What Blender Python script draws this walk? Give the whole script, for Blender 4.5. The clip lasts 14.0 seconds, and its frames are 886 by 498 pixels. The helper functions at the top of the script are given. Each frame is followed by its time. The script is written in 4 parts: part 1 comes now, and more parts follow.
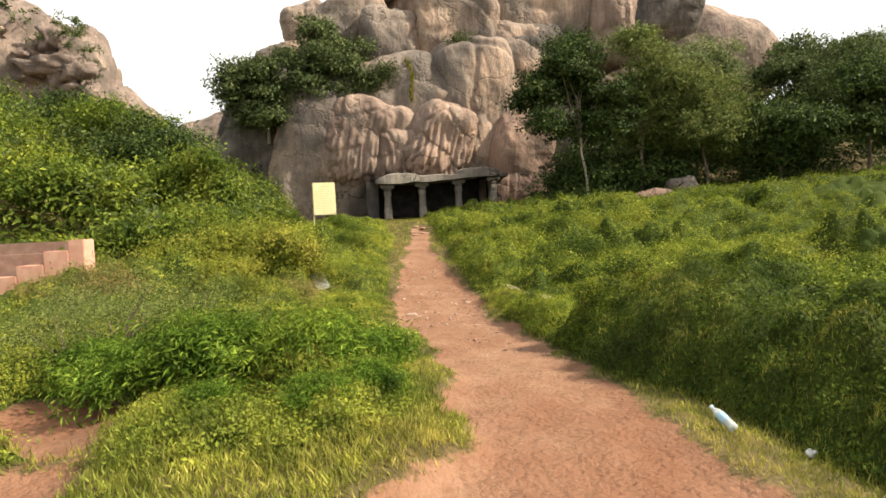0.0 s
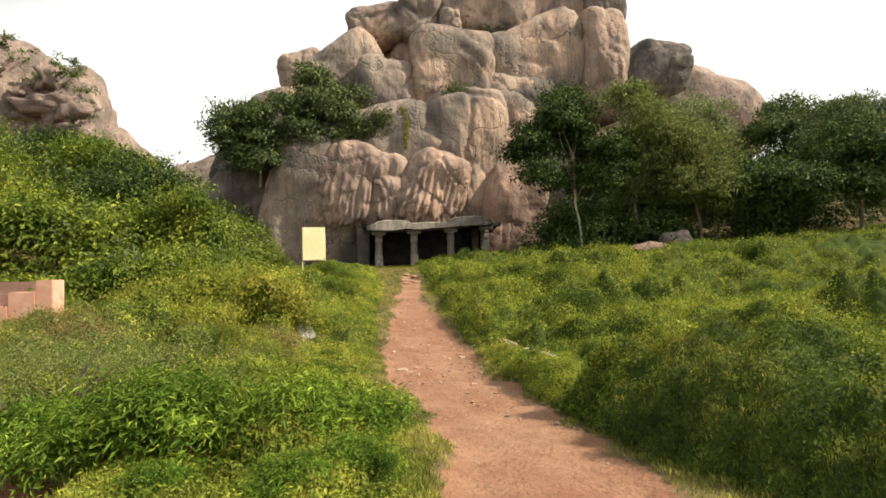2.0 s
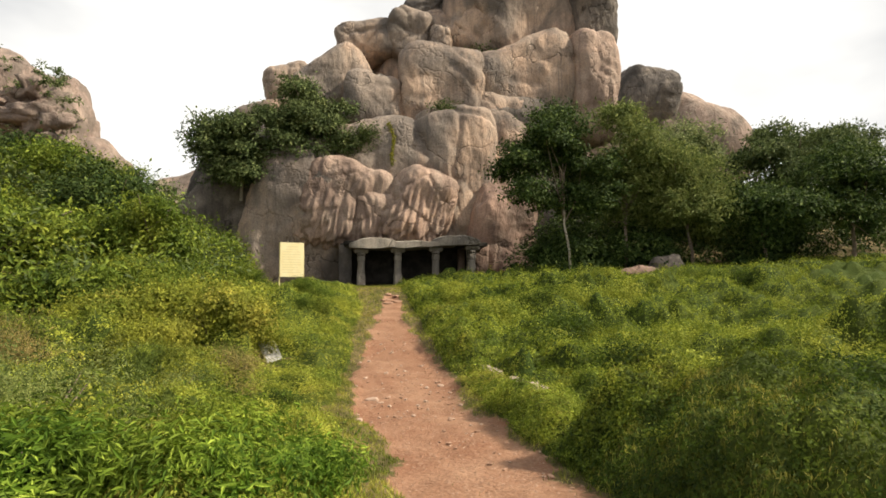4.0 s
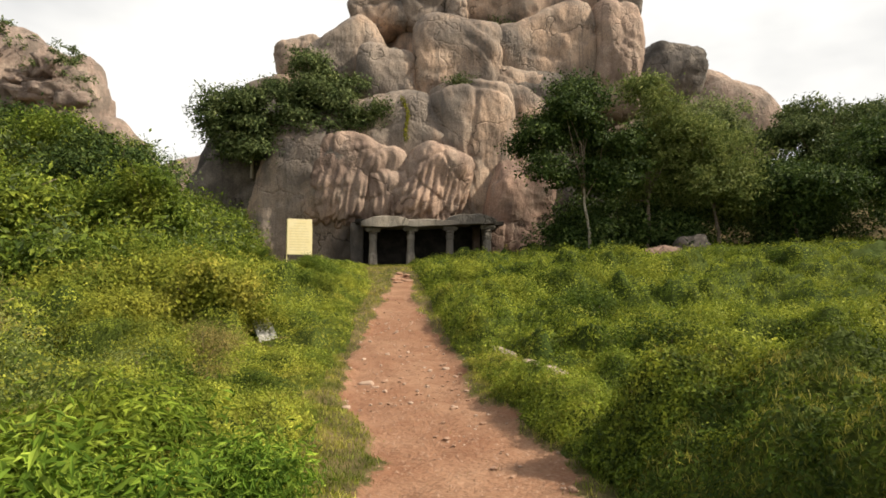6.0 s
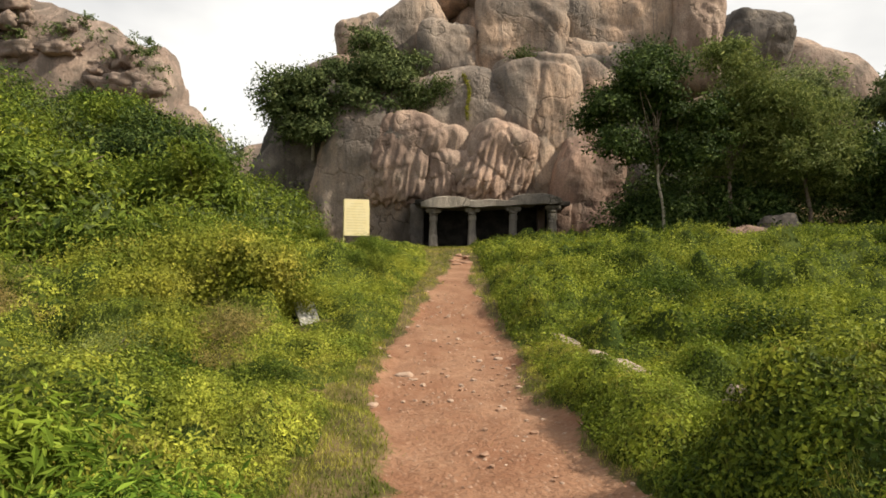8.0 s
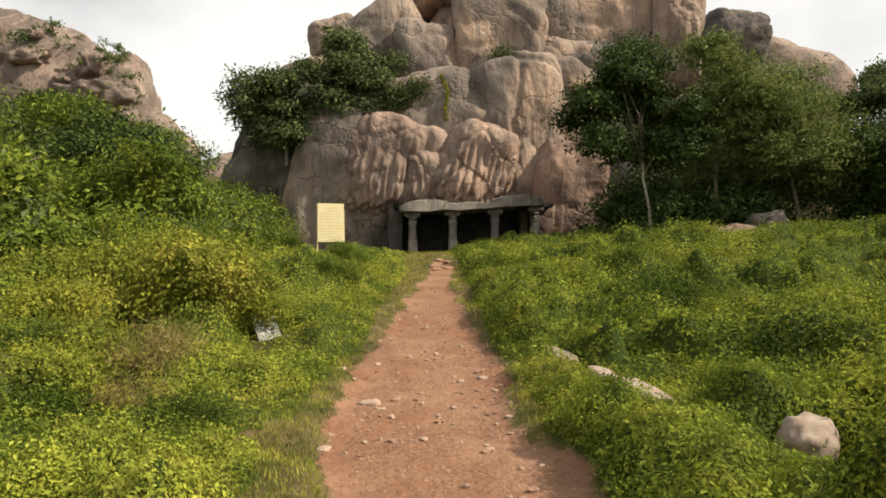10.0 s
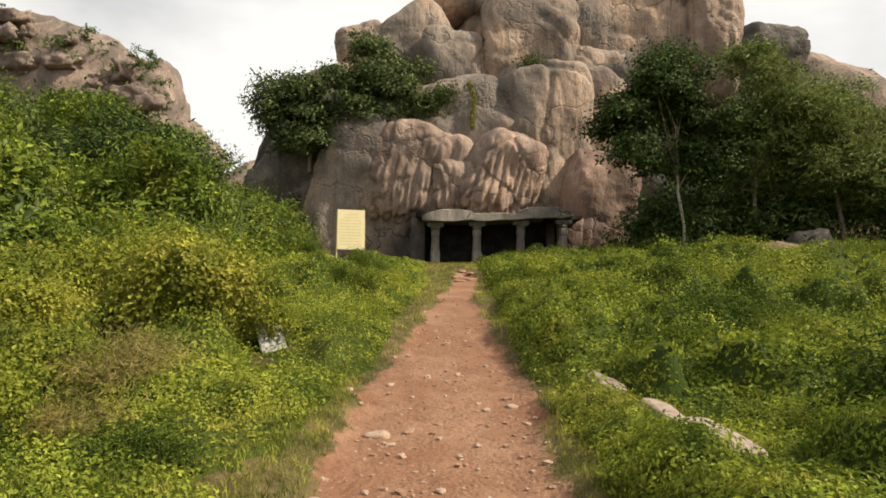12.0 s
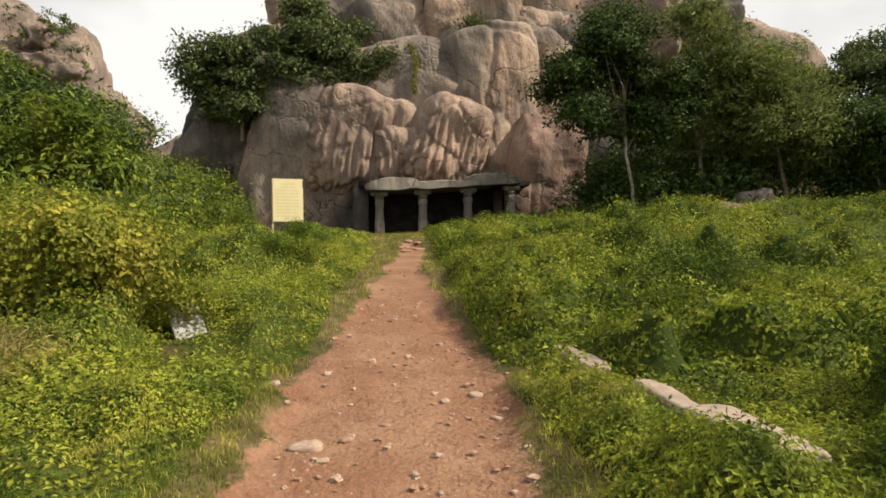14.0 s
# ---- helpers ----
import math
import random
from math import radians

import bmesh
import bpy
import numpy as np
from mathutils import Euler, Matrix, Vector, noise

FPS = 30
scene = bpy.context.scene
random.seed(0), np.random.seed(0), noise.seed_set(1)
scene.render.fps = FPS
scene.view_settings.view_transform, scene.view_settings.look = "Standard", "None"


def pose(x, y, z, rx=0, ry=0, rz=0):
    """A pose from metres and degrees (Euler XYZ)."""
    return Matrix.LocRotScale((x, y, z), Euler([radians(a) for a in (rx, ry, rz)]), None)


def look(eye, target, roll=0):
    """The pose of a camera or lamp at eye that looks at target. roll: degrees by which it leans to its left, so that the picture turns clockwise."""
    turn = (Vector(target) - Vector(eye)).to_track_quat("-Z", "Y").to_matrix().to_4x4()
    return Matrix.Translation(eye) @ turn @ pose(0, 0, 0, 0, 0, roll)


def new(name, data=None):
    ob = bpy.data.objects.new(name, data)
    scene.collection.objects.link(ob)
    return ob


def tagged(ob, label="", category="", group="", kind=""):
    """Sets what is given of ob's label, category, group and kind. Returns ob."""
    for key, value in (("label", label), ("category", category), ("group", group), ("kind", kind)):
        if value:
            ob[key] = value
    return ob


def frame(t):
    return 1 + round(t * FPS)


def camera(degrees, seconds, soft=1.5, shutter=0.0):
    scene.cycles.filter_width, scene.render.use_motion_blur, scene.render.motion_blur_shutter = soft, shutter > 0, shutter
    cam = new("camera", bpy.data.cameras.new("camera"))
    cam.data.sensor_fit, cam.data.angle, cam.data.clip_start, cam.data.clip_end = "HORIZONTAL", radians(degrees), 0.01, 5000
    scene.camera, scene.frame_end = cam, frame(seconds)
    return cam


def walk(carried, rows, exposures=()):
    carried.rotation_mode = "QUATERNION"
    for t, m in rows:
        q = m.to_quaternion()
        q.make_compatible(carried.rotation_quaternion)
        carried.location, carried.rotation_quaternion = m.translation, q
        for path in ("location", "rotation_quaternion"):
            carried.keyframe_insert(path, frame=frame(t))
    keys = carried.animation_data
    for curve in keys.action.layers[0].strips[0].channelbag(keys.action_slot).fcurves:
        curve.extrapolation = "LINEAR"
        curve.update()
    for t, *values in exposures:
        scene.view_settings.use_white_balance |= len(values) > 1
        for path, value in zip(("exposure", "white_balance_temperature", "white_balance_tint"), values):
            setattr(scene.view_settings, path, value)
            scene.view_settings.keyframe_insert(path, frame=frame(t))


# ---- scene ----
cam = camera(72.0, 14.0, 1.7)
PATH = [
    (0, (-1.218, -1.262, 2.057), (-0.965, 0.72, 1.968), -2.6),
    (0.5, (-1.244, -1.145, 2.074), (-1.072, 0.843, 1.931), -2.4),
    (1, (-1.249, -0.94, 2.086), (-1.032, 1.048, 2.054), -1.4),
    (1.5, (-1.296, -0.706, 2.08), (-1.029, 1.275, 2.033), -2.7),
    (2, (-1.23, -0.459, 2.079), (-0.938, 1.518, 2.147), -1.2),
    (2.5, (-1.139, -0.183, 2.08), (-0.848, 1.795, 2.119), -0.3),
    (2.7, (-1.112, -0.041, 2.058), (-0.793, 1.932, 2.151), -0.7),
    (4.8, (-0.698, 1.424, 1.927), (-0.382, 3.39, 2.109), 0.5),
    (5, (-0.651, 1.555, 1.861), (-0.473, 3.534, 2.089), 0.4),
    (5.5, (-0.518, 1.938, 1.863), (-0.369, 3.923, 2.057), 1.1),
    (6, (-0.43, 2.293, 1.783), (-0.151, 4.272, 1.867), 0.4),
    (6.5, (-0.353, 2.662, 1.742), (-0.205, 4.656, 1.792), 0.9),
    (7, (-0.212, 3.025, 1.669), (-0.002, 5.012, 1.771), -2.1),
    (7.5, (-0.139, 3.373, 1.675), (-0.025, 5.367, 1.779), -0.8),
    (8, (0.007, 3.7, 1.658), (0.071, 5.699, 1.689), 0.5),
    (8.2, (0.048, 3.851, 1.625), (0.183, 5.846, 1.683), 0.2),
    (10.3, (0.21, 5.317, 1.611), (0.331, 7.313, 1.662), -0.7),
    (10.5, (0.222, 5.428, 1.589), (0.307, 7.425, 1.647), 0.5),
    (11, (0.217, 5.698, 1.588), (0.324, 7.689, 1.742), 0.5),
    (11.5, (0.183, 6.016, 1.589), (0.335, 8.006, 1.721), -0.4),
    (12, (0.22, 6.362, 1.547), (0.268, 8.359, 1.64), 0.9),
    (12.5, (0.224, 6.723, 1.529), (0.382, 8.712, 1.652), -0.2),
    (13, (0.259, 7.096, 1.507), (0.448, 9.087, 1.54), -0.4),
    (13.5, (0.273, 7.405, 1.519), (0.462, 9.395, 1.477), 0.1),
    (14, (0.28, 7.77, 1.453), (0.505, 9.757, 1.455), -0.9),
]
walk(cam, [(t, look(eye, target, roll)) for t, eye, target, roll in PATH], [(0, 0.94), (2.5, 0.8), (5, 0.64), (8, 0.54), (11, 0.5), (14, 0.46)])

# ---- world, sun, exposure ----
SUN_ELEV, SUN_AZ = radians(41), radians(104)      # azimuth clockwise from +y
world = bpy.data.worlds.new("world")
scene.world = world
world.use_nodes = True
wn, wl = world.node_tree.nodes, world.node_tree.links
wn.clear()
sky = wn.new("ShaderNodeTexSky")
sky.sky_type, sky.sun_disc = "NISHITA", False
sky.sun_elevation, sky.sun_rotation = SUN_ELEV, SUN_AZ
sky.dust_density, sky.air_density = 4.0, 1.0
coord = wn.new("ShaderNodeTexCoord")
stretch = wn.new("ShaderNodeMapping")
stretch.inputs["Scale"].default_value = (1.0, 1.0, 2.2)
clouds = wn.new("ShaderNodeTexNoise")
clouds.inputs["Scale"].default_value, clouds.inputs["Detail"].default_value = 1.7, 5
cover = wn.new("ShaderNodeValToRGB")
cover.color_ramp.elements[0].position, cover.color_ramp.elements[0].color = 0.30, (0.72, 0.72, 0.72, 1)
cover.color_ramp.elements[1].position, cover.color_ramp.elements[1].color = 0.50, (1, 1, 1, 1)
shade = wn.new("ShaderNodeValToRGB")
shade.color_ramp.elements[0].position, shade.color_ramp.elements[0].color = 0.40, (5.4, 5.5, 5.6, 1)
shade.color_ramp.elements[1].position, shade.color_ramp.elements[1].color = 0.62, (10.0, 9.8, 9.4, 1)
blend = wn.new("ShaderNodeMix")
blend.data_type = "RGBA"
back = wn.new("ShaderNodeBackground")
back.inputs["Strength"].default_value = 0.074
out = wn.new("ShaderNodeOutputWorld")
wl.new(coord.outputs["Generated"], stretch.inputs["Vector"])
wl.new(stretch.outputs["Vector"], clouds.inputs["Vector"])
wl.new(clouds.outputs["Fac"], cover.inputs["Fac"])
wl.new(clouds.outputs["Fac"], shade.inputs["Fac"])
wl.new(cover.outputs["Color"], blend.inputs["Factor"])
wl.new(sky.outputs["Color"], blend.inputs["A"])
wl.new(shade.outputs["Color"], blend.inputs["B"])
wl.new(blend.outputs["Result"], back.inputs["Color"])
wl.new(back.outputs["Background"], out.inputs["Surface"])

sun = new("sun", bpy.data.lights.new("sun", "SUN"))
sun.data.energy, sun.data.angle, sun.data.color = 4.8, radians(1.5), (1.0, 0.88, 0.70)
toward = Vector((math.sin(SUN_AZ) * math.cos(SUN_ELEV), math.cos(SUN_AZ) * math.cos(SUN_ELEV), math.sin(SUN_ELEV)))
sun.matrix_world = look(toward * 80, (0, 0, 0))


# ---- materials ----
class Mat:
    """A node material, with short ways to make its nodes."""

    def __init__(self, name, rough=0.9, spec=0.25):
        self.m = bpy.data.materials.new(name)
        self.m.use_nodes = True
        self.n, self.l = self.m.node_tree.nodes, self.m.node_tree.links
        self.b = self.n["Principled BSDF"]
        self.b.inputs["Roughness"].default_value = rough
        self.b.inputs["Specular IOR Level"].default_value = spec
        self.g = None

    def place(self):
        if self.g is None:
            self.g = self.n.new("ShaderNodeNewGeometry")
        return self.g.outputs["Position"]

    def noise(self, scale, detail=4.0, stretch=(1, 1, 1), rough=0.55, warp=0.0):
        mp = self.n.new("ShaderNodeMapping")
        mp.inputs["Scale"].default_value = stretch
        self.l.new(self.place(), mp.inputs["Vector"])
        t = self.n.new("ShaderNodeTexNoise")
        t.inputs["Scale"].default_value, t.inputs["Detail"].default_value = scale, detail
        t.inputs["Roughness"].default_value, t.inputs["Distortion"].default_value = rough, warp
        self.l.new(mp.outputs["Vector"], t.inputs["Vector"])
        return t.outputs["Fac"]

    def ramp(self, fac, *stops):
        r = self.n.new("ShaderNodeValToRGB")
        el = r.color_ramp.elements
        while len(el) < len(stops):
            el.new(0.5)
        for e, (p, c) in zip(el, stops):
            e.position, e.color = p, (*c, 1) if len(c) == 3 else (c[0],) * 3 + (1,)
        self.l.new(fac, r.inputs["Fac"])
        return r.outputs["Color"]

    def mix(self, fac, a, b, how="MIX"):
        x = self.n.new("ShaderNodeMix")
        x.data_type, x.blend_type = "RGBA", how
        for key, v in (("Factor", fac), ("A", a), ("B", b)):
            if isinstance(v, (int, float)):
                x.inputs[key].default_value = v
            elif isinstance(v, tuple):
                x.inputs[key].default_value = (*v, 1)
            else:
                self.l.new(v, x.inputs[key])
        return x.outputs["Result"]

    def color(self, c):
        if isinstance(c, tuple):
            self.b.inputs["Base Color"].default_value = (*c, 1)
        else:
            self.l.new(c, self.b.inputs["Base Color"])
        return self

    def bump(self, fac, depth=0.05, strength=0.6):
        u = self.n.new("ShaderNodeBump")
        u.inputs["Strength"].default_value, u.inputs["Distance"].default_value = strength, depth
        self.l.new(fac, u.inputs["Height"])
        last = self.b.inputs["Normal"]
        if last.is_linked:
            self.l.new(last.links[0].from_socket, u.inputs["Normal"])
        self.l.new(u.outputs["Normal"], last)
        return self

    def attribute(self, name):
        a = self.n.new("ShaderNodeAttribute")
        a.attribute_name = name
        return a.outputs["Fac"]


def leaf_material(name, dark, mid, light, patch=0.35, tint=(0.5, 0.4, 0.06), glow=0.34):
    k = Mat(name, 0.65, 0.14)
    k.place()
    c = k.ramp(k.g.outputs["Random Per Island"], (0.0, dark), (0.55, mid), (1.0, light))
    drift = k.ramp(k.noise(0.45, 3), (0.5, (0,)), (0.72, (1,)))
    amount = k.n.new("ShaderNodeMath")
    amount.operation = "MULTIPLY"
    amount.inputs[1].default_value = patch
    k.l.new(drift, amount.inputs[0])
    c = k.mix(amount.outputs[0], c, tint)
    c = k.mix(1.0, c, k.ramp(k.noise(1.1, 3), (0.36, (0.45, 0.53, 0.45)), (0.62, (1.08, 1.04, 1.0))), "MULTIPLY")
    # Plant-to-plant tone that also puts clump shading into the leaf colour.
    c = k.mix(1.0, c, k.ramp(k.noise(4.2, 2), (0.38, (0.58, 0.62, 0.55)), (0.62, (1.32, 1.28, 1.18))), "MULTIPLY")
    k.color(c)
    t = k.n.new("ShaderNodeBsdfTranslucent")
    k.l.new(c, t.inputs["Color"])
    s = k.n.new("ShaderNodeMixShader")
    s.inputs[0].default_value = glow
    k.l.new(k.b.outputs[0], s.inputs[1])
    k.l.new(t.outputs[0], s.inputs[2])
    k.l.new(s.outputs[0], k.n["Material Output"].inputs["Surface"])
    return k.m


WEED = leaf_material("weed_leaf", (0.20, 0.24, 0.036), (0.31, 0.355, 0.05), (0.43, 0.47, 0.08), 0.35, (0.40, 0.34, 0.06))
FIELD = leaf_material("field_leaf", (0.14, 0.18, 0.024), (0.245, 0.30, 0.037), (0.37, 0.42, 0.06), 0.35, (0.34, 0.30, 0.04))
# Deep green weed, darkened further to hold the near right's shade.
SHADED_WEED = leaf_material("shaded_weed_leaf", (0.03, 0.055, 0.008), (0.07, 0.115, 0.015), (0.14, 0.195, 0.028), 0.4, (0.2, 0.2, 0.028))
GRASS = leaf_material("grass_blade", (0.17, 0.20, 0.03), (0.30, 0.32, 0.05), (0.48, 0.45, 0.13), 0.55, (0.48, 0.36, 0.12))
LANCE = leaf_material("lance_leaf", (0.06, 0.12, 0.014), (0.145, 0.25, 0.03), (0.32, 0.43, 0.07), 0.3, (0.36, 0.33, 0.04))
DRY = leaf_material("dry_leaf", (0.18, 0.14, 0.05), (0.30, 0.24, 0.09), (0.42, 0.34, 0.15), 0.4, (0.2, 0.22, 0.06))
YELLOW = leaf_material("yellow_leaf", (0.17, 0.19, 0.02), (0.25, 0.255, 0.03), (0.35, 0.33, 0.05), 0.4, (0.16, 0.22, 0.03))
VINE = leaf_material("creeper_leaf", (0.20, 0.225, 0.03), (0.28, 0.305, 0.042), (0.37, 0.385, 0.065), 0.45, (0.36, 0.27, 0.08))
HILL_LEAF = leaf_material("hill_leaf", (0.07, 0.11, 0.016), (0.15, 0.21, 0.03), (0.27, 0.33, 0.055), 0.4, (0.34, 0.32, 0.04))
DEEP_LEAF = leaf_material("deep_leaf", (0.026, 0.05, 0.014), (0.06, 0.10, 0.026), (0.14, 0.19, 0.052), 0.15, (0.1, 0.12, 0.03), 0.22)
FEATHER_LEAF = leaf_material("feather_leaf", (0.13, 0.165, 0.05), (0.22, 0.262, 0.085), (0.32, 0.36, 0.135), 0.25, (0.16, 0.165, 0.05), 0.28)
# Leaf colour lightened to imitate distance haze on the far tree.
HAZE_LEAF = leaf_material("hazy_feather_leaf", (0.16, 0.20, 0.09), (0.27, 0.31, 0.145), (0.37, 0.41, 0.21), 0.2, (0.3, 0.32, 0.16), 0.28)
ROCK_LEAF = leaf_material("rock_tree_leaf", (0.07, 0.10, 0.04), (0.125, 0.165, 0.065), (0.21, 0.25, 0.105), 0.2, (0.13, 0.13, 0.055), 0.22)


def rock_material(name, base, tan, stain, warm=0.45, fine=1.0, streaks=1.0):
    k = Mat(name, 0.92, 0.2)
    big = k.noise(0.16, 5, (1, 1, 0.6))
    streak = k.noise(0.75, 6, (1, 1, 0.10), 0.62, 0.9)
    grain = k.noise(9 * fine, 6)
    c = k.mix(k.ramp(big, (0.45, (0,)), (0.62, (warm * 1.6,))), base, tan)
    c = k.mix(k.ramp(streak, (0.50, (0,)), (0.70, (0.55 * streaks,))), c, stain)
    c = k.mix(k.ramp(k.noise(2.4, 5, (1, 1, 0.05), 0.6, 0.4), (0.52, (0,)), (0.68, (0.5 * streaks,))), c, stain)
    c = k.mix(k.ramp(k.noise(0.7, 6), (0.48, (0,)), (0.66, (0.35,))), c, (0.30, 0.255, 0.21))
    c = k.mix(0.65, c, k.ramp(grain, (0.3, (0.35,)), (0.7, (0.75,))), "OVERLAY")
    c = k.mix(k.ramp(k.noise(0.24, 6, (1, 1, 0.8), 0.6, 0.6), (0.46, (0,)), (0.60, (0.75,))), c, stain)
    gap = k.n.new("ShaderNodeTexVoronoi")
    gap.feature = "DISTANCE_TO_EDGE"
    gap.inputs["Scale"].default_value = 0.11
    bend = k.n.new("ShaderNodeTexNoise")
    bend.inputs["Scale"].default_value, bend.inputs["Detail"].default_value = 0.35, 5
    k.l.new(k.place(), bend.inputs["Vector"])
    shift = k.n.new("ShaderNodeVectorMath")
    shift.operation = "MULTIPLY_ADD"
    shift.inputs[1].default_value = (9.0, 9.0, 9.0)
    k.l.new(bend.outputs["Color"], shift.inputs[0])
    k.l.new(k.place(), shift.inputs[2])
    k.l.new(shift.outputs[0], gap.inputs["Vector"])
    open_crack = k.ramp(gap.outputs["Distance"], (0.004, (0,)), (0.022, (1,)))
    c = k.mix(k.ramp(k.noise(0.2, 2), (0.45, (0,)), (0.6, (1,))), c, k.mix(1.0, c, k.ramp(gap.outputs["Distance"], (0.002, (0.4,)), (0.012, (1,))), "MULTIPLY"))
    k.color(c)
    k.bump(open_crack, 0.10, 0.6)
    k.bump(k.noise(0.6, 8, (1, 1, 0.7), 0.58), 0.55, 0.8)
    k.bump(grain, 0.04, 0.5)
    return k.m


ROCK = rock_material("weathered_granite", (0.235, 0.19, 0.155), (0.41, 0.29, 0.21), (0.10, 0.088, 0.08), 0.6, 1.0, 1.1)
ROCK_TAN = rock_material("tan_granite", (0.29, 0.215, 0.17), (0.45, 0.305, 0.225), (0.15, 0.105, 0.085), 0.6, 1.0, 1.2)
# Dark stained stone; its darkness also paints shade on the leftmost blocks.
ROCK_DARK = rock_material("stained_shaded_granite", (0.11, 0.096, 0.086), (0.20, 0.165, 0.135), (0.04, 0.037, 0.034), 0.3)
ROCK_RED = rock_material("reddish_granite", (0.20, 0.135, 0.105), (0.34, 0.225, 0.17), (0.10, 0.07, 0.058), 0.6)
CARVED = rock_material("carved_granite", (0.27, 0.24, 0.20), (0.40, 0.35, 0.29), (0.12, 0.11, 0.10), 0.5, 3.0)
HILL_ROCK = rock_material("hill_granite", (0.20, 0.15, 0.125), (0.30, 0.225, 0.18), (0.12, 0.10, 0.085), 0.6, 0.25)


def ground_material():
    k = Mat("soil_and_path", 0.95, 0.15)
    dirt = k.mix(k.ramp(k.noise(1.1, 5), (0.35, (0,)), (0.68, (1,))), (0.21, 0.108, 0.064), (0.30, 0.175, 0.11))
    dirt = k.mix(k.ramp(k.noise(26, 5), (0.5, (0,)), (0.75, (0.55,))), dirt, (0.36, 0.25, 0.175))
    dirt = k.mix(k.ramp(k.noise(7, 5), (0.52, (0,)), (0.72, (0.5,))), dirt, (0.125, 0.062, 0.036))
    dirt = k.mix(k.ramp(k.noise(0.55, 4, (1, 0.6, 1), 0.6), (0.42, (0,)), (0.66, (0.75,))), dirt, (0.185, 0.082, 0.045))
    soil = k.mix(k.ramp(k.noise(2.5, 5), (0.4, (0,)), (0.65, (1,))), (0.07, 0.06, 0.022), (0.17, 0.125, 0.06))
    add = k.n.new("ShaderNodeMath")
    add.operation = "ADD"
    k.l.new(k.attribute("bare"), add.inputs[0])
    k.l.new(k.ramp(k.noise(9, 6, (1, 1, 1), 0.7), (0.3, (0.0,)), (0.7, (0.6,))), add.inputs[1])
    k.color(k.mix(k.ramp(add.outputs[0], (0.62, (0,)), (0.86, (1,))), soil, dirt))
    k.bump(k.noise(18, 6), 0.035, 0.9)
    k.bump(k.noise(3.2, 6, (1, 1, 1), 0.6), 0.09, 0.7)
    return k.m


GROUND = ground_material()


def undergrowth_material():
    k = Mat("matted_shaded_weeds", 0.9, 0.1)
    # Greens kept dark so the sheet paints shade into the leaf gaps.
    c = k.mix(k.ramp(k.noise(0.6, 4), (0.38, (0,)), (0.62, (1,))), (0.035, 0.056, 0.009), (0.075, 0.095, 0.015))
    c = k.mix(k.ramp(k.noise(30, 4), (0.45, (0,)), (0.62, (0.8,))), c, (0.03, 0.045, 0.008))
    k.color(c)
    k.bump(k.noise(22, 5), 0.05, 0.9)
    return k.m


UNDERGROWTH = undergrowth_material()


def plain(name, col, second, rough=0.7, scale=8.0, spec=0.3, depth=0.004):
    k = Mat(name, rough, spec)
    k.color(k.mix(k.ramp(k.noise(scale, 5), (0.4, (0,)), (0.65, (1,))), col, second))
    k.bump(k.noise(scale * 6, 4), depth, 0.5)
    return k.m


BARK = plain("grey_bark", (0.16, 0.12, 0.09), (0.26, 0.21, 0.16), 0.95, 6, 0.1, 0.02)
PALE_BARK = plain("pale_bark", (0.34, 0.29, 0.23), (0.48, 0.43, 0.36), 0.9, 6, 0.1, 0.02)
# Near-black colour paints the cave's inner shade onto its stone.
CAVE_SHADE = plain("shaded_cave_stone", (0.022, 0.020, 0.018), (0.045, 0.04, 0.035), 0.95, 2, 0.1, 0.01)
SIGN_FACE = plain("faded_yellow_paint", (0.74, 0.64, 0.36), (0.77, 0.68, 0.42), 0.5, 3)
SIGN_TEXT = plain("faded_lettering", (0.64, 0.55, 0.31), (0.67, 0.59, 0.35), 0.6, 3)
SIGN_POST = plain("yellow_post_paint", (0.60, 0.52, 0.24), (0.68, 0.60, 0.32), 0.5, 5)
PINK = plain("pink_plaster", (0.55, 0.29, 0.21), (0.62, 0.37, 0.27), 0.85, 4, 0.2)
COPING = plain("brown_coping", (0.24, 0.15, 0.115), (0.33, 0.22, 0.17), 0.85, 4, 0.2)
PLAQUE = plain("grey_stone_plaque", (0.30, 0.30, 0.28), (0.40, 0.39, 0.36), 0.7, 12)
INK = plain("white_lettering", (0.48, 0.47, 0.43), (0.55, 0.54, 0.49), 0.7, 12)
SLAB = plain("pale_granite", (0.28, 0.215, 0.17), (0.37, 0.295, 0.24), 0.9, 6, 0.2, 0.01)
PEBBLE = plain("pale_stone", (0.32, 0.22, 0.16), (0.42, 0.32, 0.25), 0.9, 30, 0.2)
EARTHY = plain("earthy_stone", (0.25, 0.15, 0.10), (0.34, 0.22, 0.155), 0.95, 30, 0.15)
MOSS = plain("moss", (0.10, 0.15, 0.02), (0.20, 0.24, 0.04), 0.95, 5, 0.1, 0.03)
LITTER = plain("white_plastic", (0.72, 0.72, 0.70), (0.62, 0.62, 0.60), 0.4, 20)
CAP = plain("pale_blue_plastic", (0.50, 0.64, 0.72), (0.56, 0.68, 0.75), 0.4, 20)
LABEL = plain("bottle_label", (0.30, 0.50, 0.66), (0.42, 0.60, 0.72), 0.4, 20)
PET = Mat("clear_plastic", 0.12, 0.5)
PET.color((0.82, 0.88, 0.90))
PET.b.inputs["Transmission Weight"].default_value = 0.55
PET.b.inputs["IOR"].default_value = 1.2


# ---- mesh helpers ----
def smooth(a, b, v):
    t = np.clip((v - a) / (b - a), 0, 1)
    return t * t * (3 - 2 * t)


def lattice(seed):
    return np.random.default_rng(seed).random((64, 64))


LATTICES = [lattice(s) for s in range(6)]


